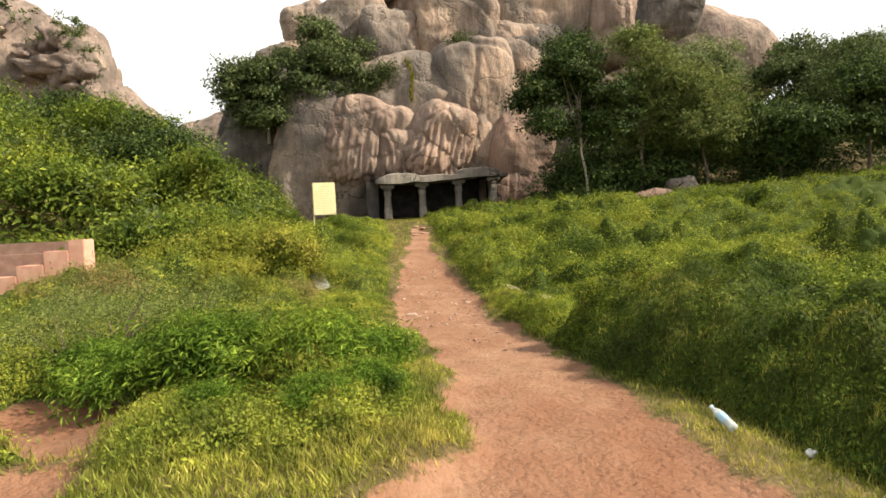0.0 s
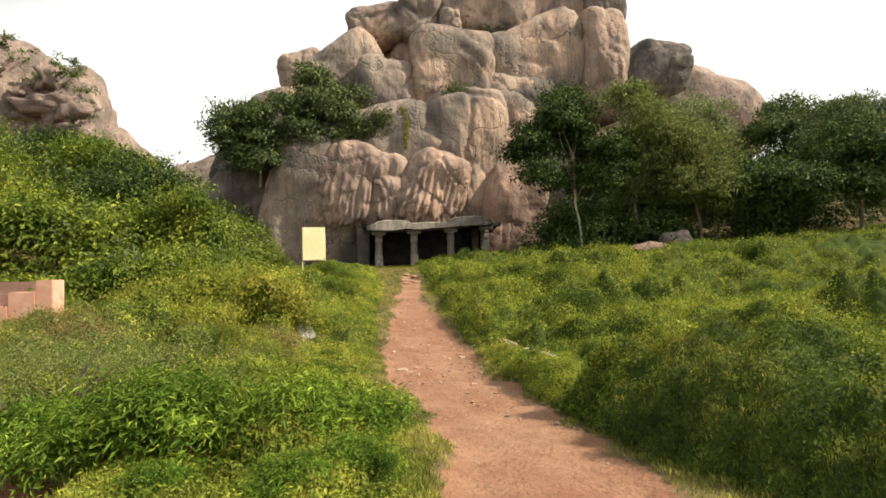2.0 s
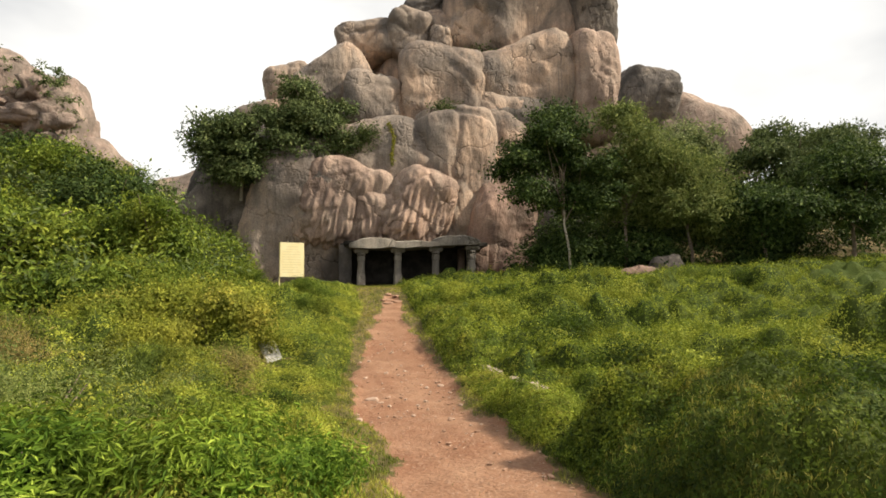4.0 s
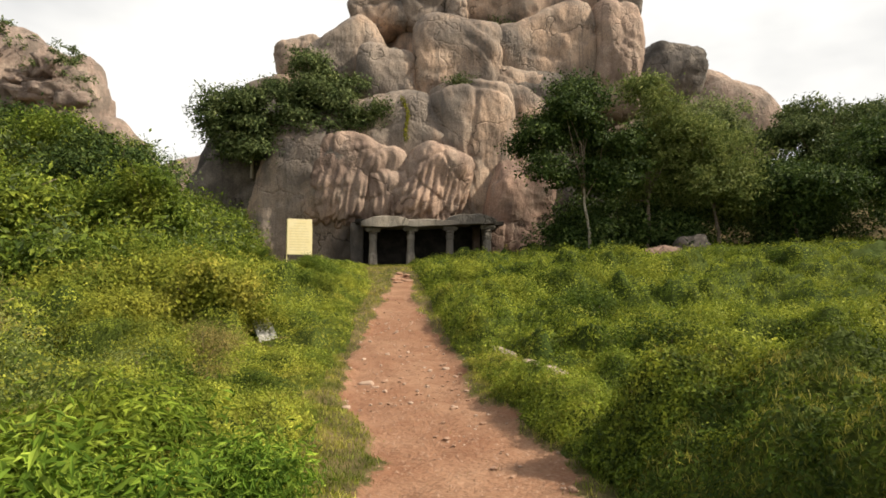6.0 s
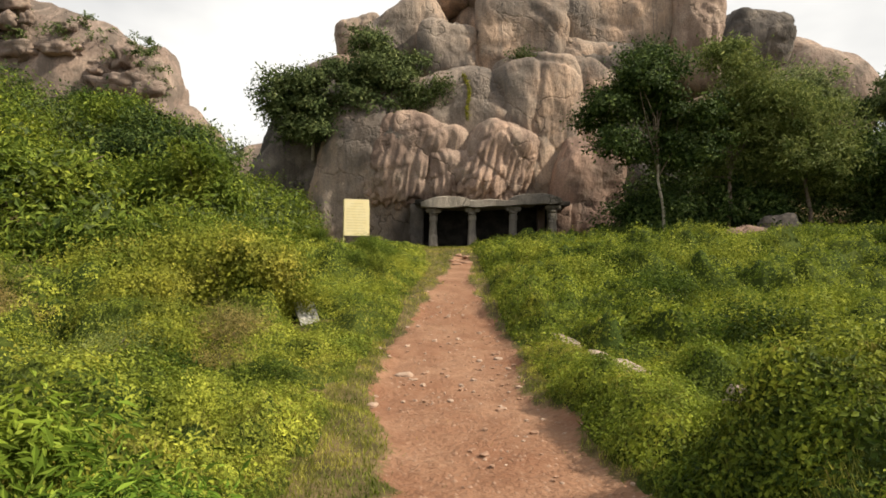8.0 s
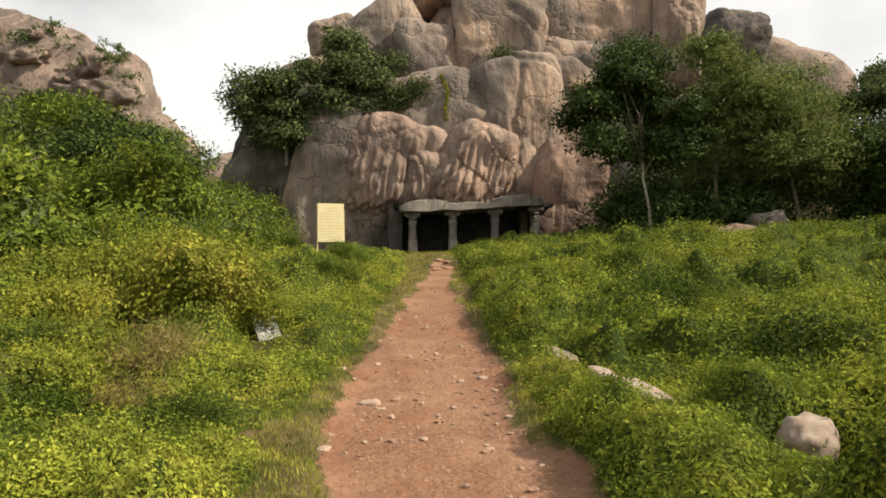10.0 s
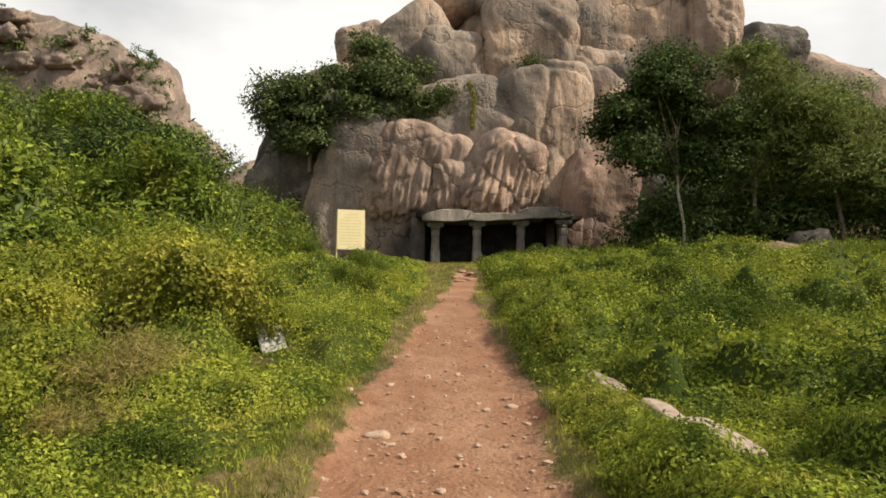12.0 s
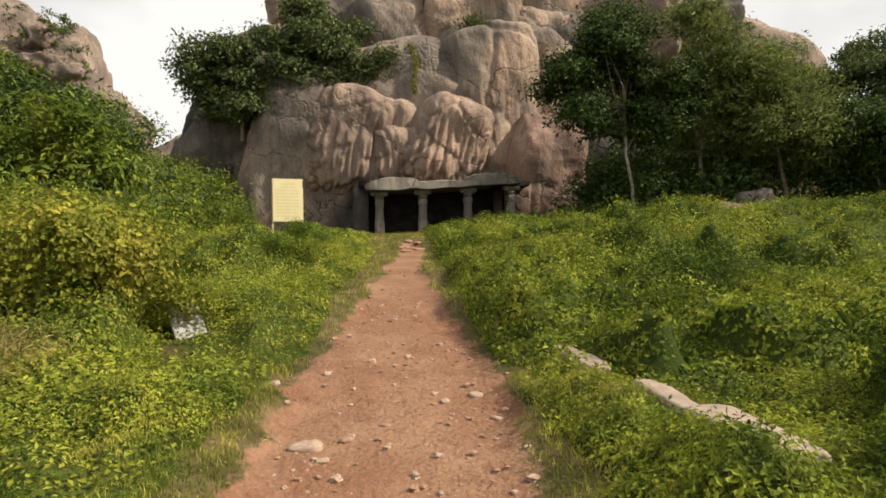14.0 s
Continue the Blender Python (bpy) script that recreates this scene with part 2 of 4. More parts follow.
def field(x, y, scale, seed=0):
    """Smooth noise over the plan, 0 to 1."""
    g = LATTICES[seed % 6]
    u, v = np.asarray(x) * scale + 17.3 * seed, np.asarray(y) * scale + 9.1 * seed
    i, j = np.floor(u).astype(int), np.floor(v).astype(int)
    a, b = u - i, v - j
    a, b = a * a * (3 - 2 * a), b * b * (3 - 2 * b)
    i0, i1, j0, j1 = i % 64, (i + 1) % 64, j % 64, (j + 1) % 64
    return (g[i0, j0] * (1 - a) + g[i1, j0] * a) * (1 - b) + (g[i0, j1] * (1 - a) + g[i1, j1] * a) * b


def mesh_of(name, verts, faces, mats, soft=True):
    """A mesh from an array of corners and an array of faces with the same number of corners each."""
    verts, faces = np.asarray(verts, np.float32), np.asarray(faces, np.int32)
    me = bpy.data.meshes.new(name)
    me.vertices.add(len(verts))
    me.vertices.foreach_set("co", verts.ravel())
    me.loops.add(faces.size)
    me.loops.foreach_set("vertex_index", faces.ravel())
    me.polygons.add(len(faces))
    me.polygons.foreach_set("loop_start", np.arange(0, faces.size, faces.shape[1], dtype=np.int32))
    me.update(calc_edges=True)
    me.validate()
    for m in mats if isinstance(mats, (list, tuple)) else [mats]:
        me.materials.append(m)
    me.polygons.foreach_set("use_smooth", np.full(len(me.polygons), soft))
    return me


def leaf_mesh(name, at, way, size, width, mat, rng, fold=0.25, loose=0.5, face=None):
    """Leaves as folded diamonds: base points, directions of growth, lengths, width to length."""
    n = len(at)
    way = way / (np.linalg.norm(way, axis=1, keepdims=True) + 1e-9)
    if face is None:
        face = np.array([0, 0, 1.0]) + rng.normal(size=(n, 3)) * loose
    else:
        face = face / (np.linalg.norm(face, axis=1, keepdims=True) + 1e-9)
        way = way - face * (way * face).sum(1, keepdims=True) * 0.8
        way = way / (np.linalg.norm(way, axis=1, keepdims=True) + 1e-9)
    side = np.cross(way, face)
    side /= np.linalg.norm(side, axis=1, keepdims=True) + 1e-9
    up = np.cross(side, way)
    s = np.asarray(size).reshape(-1, 1) * np.ones((n, 1))
    mid = at + way * s * 0.45
    v = np.stack([at, mid + side * s * width / 2 + up * s * fold * 0.3, at + way * s - up * s * fold * 0.4, mid - side * s * width / 2 + up * s * fold * 0.3], 1)
    return mesh_of(name, v.reshape(-1, 3), np.arange(4 * n).reshape(-1, 4), mat, False)


def tube(points, radii, sides=7):
    """Corners and faces of a tapered limb along points."""
    points = [Vector(p) for p in points]
    vs, fs = [], []
    for i, (p, r) in enumerate(zip(points, radii)):
        d = (points[min(i + 1, len(points) - 1)] - points[max(i - 1, 0)]).normalized()
        a = d.orthogonal().normalized()
        b = d.cross(a)
        for k in range(sides):
            w = 2 * math.pi * k / sides
            vs.append(p + (a * math.cos(w) + b * math.sin(w)) * r)
    for i in range(len(points) - 1):
        for k in range(sides):
            fs.append((i * sides + k, i * sides + (k + 1) % sides, (i + 1) * sides + (k + 1) % sides, (i + 1) * sides + k))
    return [tuple(v) for v in vs], fs


def limbs_mesh(name, limbs, mat):
    vs, fs = [], []
    for pts, rad in limbs:
        v, f = tube(pts, rad)
        fs += [tuple(i + len(vs) for i in q) for q in f]
        vs += v
    return mesh_of(name, vs, fs, mat)


def part(name, data, parent=None, label=""):
    ob = new(name, data)
    if parent is not None:
        ob.parent = parent
    return tagged(ob, label)


def thing(name, x, y, z, label, category, group="", kind="", rz=0):
    ob = new(name)
    ob.empty_display_size = 0.2
    ob.matrix_basis = pose(x, y, z, 0, 0, rz)
    return tagged(ob, label, category, group, kind)


def bm_mesh(name, bm, mat, bevel=0.0, soft=False):
    if bevel:
        bmesh.ops.bevel(bm, geom=bm.edges[:], offset=bevel, segments=2, affect="EDGES", clamp_overlap=True)
    me = bpy.data.meshes.new(name)
    bm.to_mesh(me)
    bm.free()
    me.materials.append(mat)
    for p in me.polygons:
        p.use_smooth = soft
    return me


def box(name, x0, x1, y0, y1, z0, z1, mat, bevel=0.01, worn=0.0, seed=0):
    bm = bmesh.new()
    bmesh.ops.create_cube(bm, size=1)
    bmesh.ops.scale(bm, vec=(x1 - x0, y1 - y0, z1 - z0), verts=bm.verts)
    bmesh.ops.translate(bm, vec=((x0 + x1) / 2, (y0 + y1) / 2, (z0 + z1) / 2), verts=bm.verts)
    if worn:
        bmesh.ops.subdivide_edges(bm, edges=bm.edges[:], cuts=6, use_grid_fill=True)
        for v in bm.verts:
            v.co += noise.noise_vector(v.co * 1.3 + Vector((seed, 0, 0))) * worn
    return bm_mesh(name, bm, mat, 0 if worn else bevel, bool(worn))


# ---- the lie of the land ----
def bare(x, y):
    """How much a spot is trodden bare: the path, the clearing where it begins."""
    x, y = np.asarray(x, float), np.asarray(y, float)
    wob = (field(x, y, 0.9, 1) - 0.5) * 0.45 + (field(x, y, 3.1, 2) - 0.5) * 0.25
    left = np.interp(y, [-6, 0.5, 2.2, 2.9, 6.6, 11.6, 14, 16.5, 19, 23, 27, 31, 34], [-4.0, -2.6, -1.2, -0.42, -0.28, -0.4, -0.5, -0.08, 0.0, 0.4, 0.85, 1.4, 1.75])
    right = np.interp(y, [-6, 1.9, 3.2, 5.5, 12, 15, 18, 25, 31, 34], [0.9, 0.82, 0.98, 1.3, 1.34, 1.5, 1.36, 1.72, 2.0, 1.95])
    m = smooth(-0.22, 0.12, x - left + wob) * smooth(-0.22, 0.12, right - x + wob) * smooth(36, 33, y)
    spur = smooth(0.95, 0.3, np.abs(x + 3.7 + 0.25 * (y - 3) + wob)) * smooth(0, 1.2, y) * smooth(6.6, 5.0, y) * smooth(0.25, 0.5, field(x, y, 1.4, 3) + 0.1)
    return np.maximum(m, spur * 0.9)


def rise(x, y):
    """Height of the land without its small bumps."""
    x, y = np.asarray(x, float), np.asarray(y, float)
    z = np.interp(y, [-6, 0, 3, 7, 11, 15, 20, 28, 34, 38, 44], [0.5, 0.5, 0.44, 0.2, 0.0, 0.1, 0.45, 1.15, 1.75, 2.2, 2.4])
    edge = np.interp(y, [0, 8, 15.5, 18, 21, 33, 60], [14, 12, 11, 7.5, 4.6, 4.5, 5])
    d = np.clip(-x - edge, 0, 18)
    z = z + (0.21 * d + 0.0105 * d * d) * smooth(4, 16, y) + 0.08 * np.clip(y - 45, 0, 30) * smooth(5, 9, -x)
    z = z + 0.06 * np.clip(x - 6, 0, 30) * smooth(15, 30, y) + 0.28 * np.clip(y - 40, 0, 45) * smooth(14, 24, x)
    z = z + 0.42 * smooth(2.8, 5.5, x) * smooth(16, 12, x) * smooth(35, 39.5, y) * smooth(43.4, 41.5, y)
    return z


def land(x, y):
    m = bare(x, y)
    rough = (field(x, y, 0.35, 4) - 0.5) * 0.35 + (field(x, y, 1.3, 5) - 0.5) * 0.12
    return rise(x, y) + rough * (1 - m) * smooth(0.2, 1.5, np.abs(np.asarray(x) - 0.5)) - 0.05 * m + (field(x, y, 4.0, 2) - 0.5) * 0.035


def build_ground():
    xs = np.concatenate([-np.geomspace(420, 31, 18), np.arange(-30, -6, 0.4), np.arange(-6, 6, 0.12), np.arange(6, 40, 0.4), np.geomspace(41, 420, 18)])
    ys = np.concatenate([-np.geomspace(420, 7, 16), np.arange(-6, -1, 0.3), np.arange(-1, 20, 0.12), np.arange(20, 52, 0.4), np.geomspace(53, 520, 20)])
    gx, gy = np.meshgrid(xs, ys)
    v = np.stack([gx, gy, land(gx, gy)], -1).reshape(-1, 3)
    w, h = len(xs), len(ys)
    i = (np.arange(h - 1)[:, None] * w + np.arange(w - 1)).ravel()
    me = mesh_of("ground", v, np.stack([i, i + 1, i + w + 1, i + w], 1), GROUND)
    me.attributes.new("bare", "FLOAT", "POINT").data.foreach_set("value", bare(gx, gy).ravel().astype(np.float32))
    tagged(new("ground", me), "grassy soil with a trodden red-brown dirt path", "ground", kind="structure")


build_ground()


# ---- rock hill ----
def boulder_mesh(name, rx, ry, rz, mat, seed, power=2.6, lumps=0.10, flutes=0.0, detail=5, warp=1.0):
    bm = bmesh.new()
    bmesh.ops.create_icosphere(bm, subdivisions=detail, radius=1)
    off = Vector((seed * 7.31, seed * 3.77, seed * 5.13))
    size = (rx + ry + rz) / 3
    for v in bm.verts:
        d = v.co.normalized()
        k = (abs(d.x) ** power + abs(d.y) ** power + abs(d.z) ** power) ** (-1 / power)
        p = Vector((d.x * rx, d.y * ry, d.z * rz)) * k
        q = p / size
        p = p + noise.noise_vector(q * 0.9 + off * 1.7) * size * 0.16 * warp
        f = 1 + lumps * noise.fractal(q * 1.3 + off, 1.0, 2.0, 4) + lumps * 0.35 * noise.fractal(p * 0.9 + off, 0.9, 2.0, 4) / max(size, 1) ** 0.5
        cut = noise.voronoi(q * 1.1 + off)[0]
        f -= 0.05 * max(0, 0.09 - (cut[1] - cut[0])) / 0.09 * warp
        if flutes:
            w = noise.noise(Vector((p.x * 2.3, p.y * 2.3, p.z * 0.2)) + off) * 0.6 + 0.8 * noise.noise(Vector((p.x * 4.8, p.y * 4.8, p.z * 0.35)) + off)
            f += flutes * w / size * min(1.0, max(0.0, 0.75 - d.z))
        v.co = p * f
    return bm_mesh(name, bm, mat, 0, True)


cliff = thing("rock_hill", 6, 52, 2.2, "huge weathered grey and tan granite rock with cracks", "rock hill")


def boulder(x, y, z, rx, ry, rz, mat, seed, power=2.6, lumps=0.10, flutes=0.0, turn=0, lean=0, hill=None, detail=5):
    hill = hill or cliff
    ob = part("boulder", boulder_mesh("boulder", rx, ry, rz, mat, seed, power, lumps, flutes, detail), hill)
    ob.matrix_basis = hill.matrix_basis.inverted() @ pose(x, y, z, 0, lean, turn)
    return ob


boulder(4.0, 66.5, 8.0, 15.0, 13.0, 15.0, ROCK, 1, 3.0, 0.05, 0.1)                # core
boulder(11.0, 68.6, 16.0, 12.2, 12.0, 15.2, ROCK, 22, 3.4, 0.05, 0.1, 0, 6)
boulder(18.0, 69.0, 22.0, 6.6, 11.0, 13.0, ROCK, 29, 3.4, 0.04, 0.1)


def block(x, z, rx, rz, front, mat, seed, power=4.0, flutes=0.06, lean=0, deep=3.0, lumps=0.06, detail=5, grow=1.06):
    return boulder(x, front + deep, z, rx * grow, deep, rz * grow, mat, seed, power + 0.8, lumps, flutes, 0, lean, detail=detail)


# lower face, over and beside the shrine
block(-3.9, 6.9, 4.2, 6.2, 48.6, ROCK, 2, 3.4, 0.35, 4, 4.0)
block(-0.4, 8.6, 3.6, 3.6, 47.8, ROCK_TAN, 4, 3.6, 0.5, 8, 2.6, 0.09, 6)
block(2.6, 7.6, 2.8, 2.4, 47.6, ROCK_TAN, 30, 3.6, 0.5, 0, 2.4, 0.09, 6)
block(5.4, 8.4, 2.5, 3.3, 46.8, ROCK_TAN, 3, 2.6, 0.55, 14, 3.0, 0.07, 6)
block(1.8, 12.0, 6.2, 4.2, 49.4, ROCK, 23, 2.6, 0.15, -15, 4.5)
block(8.8, 11.0, 3.6, 6.4, 48.4, ROCK, 5, 2.8, 0.25, -8, 4.0, detail=6)
block(11.6, 12.4, 2.9, 5.0, 50.0, ROCK, 35, 3.2, 0.2, 8, 4.0)
block(12.0, 6.4, 2.6, 4.2, 46.6, ROCK_RED, 20, 3.0, 0.12, 6, 4.0)
block(14.6, 15.4, 3.6, 4.6, 52.6, ROCK_DARK, 18, 3.2, 0.1, 0, 4.0)
# These two blocks are dark to imitate the shaded recess below the fig trees.
block(-10.0, 8.4, 4.4, 4.6, 52.4, ROCK_DARK, 19, 2.6, 0.15, 24, 5.0)
block(-7.0, 13.0, 5.0, 3.6, 52.6, ROCK_DARK, 24, 2.8, 0.15, -20, 5.0)
boulder(18.0, 57.0, 6.0, 4.8, 6.0, 6.4, ROCK_DARK, 21, 2.6, 0.07)
# middle tier
block(2.0, 18.2, 2.5, 3.1, 52.6, ROCK, 7, 3.6, 0.08, 6, 3.0)
block(8.2, 20.2, 3.8, 4.1, 52.4, ROCK, 6, 4.2, 0.06, 4, 3.4, 0.05)
block(-2.2, 20.6, 4.0, 2.5, 54.6, ROCK, 8, 3.4, 0.06, -34, 3.4)
block(-7.2, 17.2, 3.2, 1.7, 54.6, ROCK, 10, 3.0, 0.04, -24, 3.4)
block(16.4, 21.6, 5.0, 4.0, 53.0, ROCK, 14, 4.0, 0.06, -20, 3.6, 0.05)
block(22.6, 21.6, 2.3, 5.2, 52.2, ROCK_TAN, 15, 4.4, 0.12, 0, 5.0, 0.04)
block(13.2, 17.6, 3.2, 2.3, 52.4, ROCK, 36, 3.2, 0.06, 14, 3.2)
# upper tier
block(-5.6, 20.8, 2.1, 1.9, 55.6, ROCK, 9, 3.0, 0.03, -12, 3.0)
block(1.5, 26.2, 2.7, 2.1, 57.2, ROCK, 11, 3.0, 0.03, -16, 4.0)
block(5.6, 27.0, 2.2, 2.4, 56.8, ROCK, 12, 3.4, 0.03, 8, 4.0)
block(8.6, 26.2, 1.3, 1.3, 56.4, ROCK, 25, 2.8, 0.03, 0, 3.0)
block(8.2, 30.2, 2.4, 2.2, 59.5, ROCK_DARK, 28, 3.0, 0.03, -20, 3.4)
block(12.2, 28.6, 3.2, 4.0, 56.4, ROCK, 13, 3.4, 0.04, 6, 4.0)
block(17.2, 29.6, 5.0, 4.9, 55.4, ROCK, 26, 3.4, 0.04, -16, 4.6, 0.05)
block(23.6, 30.6, 2.4, 5.0, 54.4, ROCK_DARK, 27, 3.8, 0.10, -3, 5.0)
boulder(18.6, 66.0, 35.6, 6.4, 8.0, 3.4, ROCK, 16, 3.0, 0.06)
boulder(12.5, 66.5, 33.6, 3.4, 6.0, 2.4, ROCK, 17, 2.8, 0.07)

# rocks behind the right-hand trees
ridge = thing("rock_ridge", 50, 90, 10, "low bare granite dome behind the trees", "rock hill")
boulder(55.5, 96, 27.0, 12.5, 9, 8.0, HILL_ROCK, 31, 2.5, 0.06, 0.15, 0, 24, hill=ridge)
boulder(48.0, 92, 33.0, 5.2, 5, 5.4, ROCK_DARK, 32, 2.8, 0.07, 0, 0, 10, hill=ridge)
boulder(38, 94, 24, 9, 6, 9, HILL_ROCK, 33, 2.4, 0.07, hill=ridge)

# rocky hill beyond the green slope
far_hill = thing("rocky_hill", -60, 115, 8, "distant brown rocky hill with sparse scrub", "rock hill")
boulder(-68, 117, 20, 25, 14, 25, HILL_ROCK, 41, 2.7, 0.16, 1.6, hill=far_hill)
boulder(-51, 113, 19.5, 9.5, 8, 20, HILL_ROCK, 42, 2.6, 0.2, 1.2, hill=far_hill)
boulder(-43.5, 113, 13.0, 7.5, 7, 15, HILL_ROCK, 43, 2.3, 0.12, 0.5, hill=far_hill)
boulder(-30, 140, 16, 18, 10, 12, HILL_ROCK, 44, 2.1, 0.10, 0.3, hill=far_hill)
crag = random.Random(9)
for i in range(34):
    u = i / 33
    r = crag.uniform(0.7, 2.0)
    boulder(-84 + 40 * u + crag.uniform(-2, 2), crag.uniform(103, 107), 43.5 - 16 * u ** 3 + crag.uniform(-9, 0.0), r * crag.uniform(1.0, 2.4), r, r * crag.uniform(0.6, 1.2), HILL_ROCK, 200 + i, 6.0, 0.5, hill=far_hill, detail=3)


bpy.context.view_layer.update()


def on_rock(x, z):
    """Where the rock's face is met at this place and height."""
    hit, place, normal, _, ob, _ = scene.ray_cast(bpy.context.evaluated_depsgraph_get(), Vector((x, 20, z)), Vector((0, 1, 0)))
    return place if hit else Vector((x, 50, z))


# ---- rock-cut shrine ----
def pillar_mesh(h):
    """Square foot, octagonal waist, square top."""
    rings = [(0.34, 0, 0.0), (0.34, 0, 0.30 * h), (0.31, 1, 0.36 * h), (0.28, 1, 0.66 * h), (0.31, 0, 0.71 * h), (0.31, 0, 0.80 * h), (0.25, 1, 0.82 * h), (0.36, 1, 0.86 * h), (0.27, 1, 0.89 * h), (0.27, 1, 0.90 * h)]
    vs, fs = [], []
    for r, eight, z in rings:
        for k in range(16):
            a = 2 * math.pi * k / 16 + math.pi / 16
            if eight:
                b = (a + math.pi / 8) % (math.pi / 4) - math.pi / 8
                q = r / math.cos(b)
            else:
                b = (a + math.pi / 4) % (math.pi / 2) - math.pi / 4
                q = r / math.cos(b)
            q *= 0.86
            vs.append((q * math.cos(a) + noise.noise(Vector((a * 2, z * 2, 1))) * 0.02, q * math.sin(a), z))
    for i in range(len(rings) - 1):
        for k in range(16):
            fs.append((i * 16 + k, i * 16 + (k + 1) % 16, i * 16 + 16 + (k + 1) % 16, i * 16 + 16 + k))
    return mesh_of("shaft", vs, fs, CARVED, False)


FLOOR_Z, PX = 2.25, (0.65, 3.25, 6.0, 8.7)
shrine = thing("cave_shrine", 4.6, 46, FLOOR_Z, "rock-cut cave shrine with four carved pillars", "shrine")
loc = shrine.matrix_basis.inverted()


def shrine_part(name, data, label="", at=None, parent=None):
    ob = part(name, data, parent or shrine, label)
    if at is not None:
        ob.matrix_basis = (loc @ at) if parent is None else at
    return ob


def shrine_box(name, x0, x1, y0, y1, z0, z1, mat, worn=0.04, label="", seed=0):
    return shrine_part(name, box(name, x0 - 4.6, x1 - 4.6, y0 - 46, y1 - 46, z0 - FLOOR_Z, z1 - FLOOR_Z, mat, 0.02, worn, seed), label)


for px, top in zip(PX, (4.98, 5.06, 5.18, 5.32)):
    pil = shrine_part("pillar", pillar_mesh(top - FLOOR_Z), "carved granite pillar with octagonal waist", pose(px, 44.5, FLOOR_Z))
    h = top - FLOOR_Z
    shrine_part("corbel", box("corbel", -0.52, 0.52, -0.30, 0.30, h * 0.90, h, CARVED, 0.06), "worn bracket", Matrix(), pil)
shrine_box("plinth", -0.4, 9.6, 43.6, 49.5, 1.7, FLOOR_Z, CARVED, 0.05)
# Back wall, like the inner ceiling, carries painted interior shade.
shrine_box("back_wall", -0.8, 10.0, 47.3, 48.4, FLOOR_Z, 5.6, CAVE_SHADE, 0.06)
shrine_box("side_wall", -0.9, 0.0, 44.9, 49.0, FLOOR_Z - 0.3, 5.3, ROCK_DARK, 0.10, "", 3)
shrine_box("side_wall", 9.1, 10.2, 45.4, 49.0, FLOOR_Z - 0.3, 5.5, ROCK_RED, 0.10, "", 5)
shrine_box("pilaster", 8.0, 8.5, 46.2, 46.7, FLOOR_Z, 5.35, ROCK_RED, 0.05, "", 7)
shrine_box("pilaster", 8.55, 8.95, 45.4, 45.9, FLOOR_Z, 5.35, CARVED, 0.05, "", 8)
shrine_box("inner_ceiling", -0.6, 9.8, 44.2, 49.2, 5.28, 5.55, CAVE_SHADE, 0.03, "", 9)


def eave(name, x0, x1, z0, z1, lift, seed, label):
    """A thick rounded overhang of rock."""
    bm = bmesh.new()
    bmesh.ops.create_cube(bm, size=2)
    bmesh.ops.subdivide_edges(bm, edges=bm.edges[:], cuts=12, use_grid_fill=True)
    for v in bm.verts:
        u = v.co.x
        edge = 1 - 0.35 * abs(v.co.y) ** 3 * (0.3 if v.co.z < 0 else 1)
        dome = lift * (1 - u * u) if v.co.z > 0 else 0.06 * u
        v.co = Vector((u * (x1 - x0) / 2, v.co.y * 1.6 * (1 - 0.12 * abs(u) ** 4), v.co.z * (z1 - z0) / 2 * edge * (1 - 0.45 * abs(u) ** 5) + dome))
        v.co += noise.noise_vector(v.co * 0.9 + Vector((seed, 0, 0))) * 0.09
    ob = shrine_part(name, bm_mesh(name, bm, CARVED, 0, True), label)
    ob.matrix_basis = loc @ pose((x0 + x1) / 2, 45.2, (z0 + z1) / 2)


eave("eave", -0.2, 3.4, 5.02, 5.52, 0.28, 1, "rounded pale granite eave")
eave("eave", 2.5, 6.8, 5.10, 5.58, 0.04, 2, "rounded pale granite eave")
eave("eave", 5.7, 9.2, 5.25, 5.78, 0.30, 3, "rounded pale granite eave")


# ---- leaves in bulk ----
def crown_points(rng, blobs, n, clump=0.35, per=26, shell=0.55, flat=1.0):
    """Leaf bases and growth directions for a crown made of uneven clumps on blobs (x, y, z, rx, ry, rz)."""
    blobs = np.array(blobs, float)
    w = (blobs[:, 3] * blobs[:, 4] + blobs[:, 3] * blobs[:, 5] + blobs[:, 4] * blobs[:, 5])
    pick = rng.choice(len(blobs), max(1, n // per), p=w / w.sum())
    d = rng.normal(size=(len(pick), 3))
    d /= np.linalg.norm(d, axis=1, keepdims=True)
    d[:, 2] = np.where(d[:, 2] < -0.45, -d[:, 2], d[:, 2])
    r = (shell + (1.08 - shell) * rng.random((len(pick), 1)) ** 0.6)
    c = blobs[pick, :3] + d * r * blobs[pick, 3:]
    k = np.repeat(np.arange(len(pick)), per)
    spread = rng.normal(size=(len(k), 3)) * clump * (0.5 + rng.random((len(pick), 1))[k])
    spread[:, 2] *= 0.6 * flat
    p = c[k] + spread
    way = d[k] * 0.7 + spread / clump * 0.45 + rng.normal(size=(len(k), 3)) * 0.55 + np.array([0, 0, 0.1])
    face = d[k] * 0.9 + spread / clump * 0.55 + rng.normal(size=(len(k), 3)) * 0.32 + np.array([0, 0, 0.35])
    return p, way, face


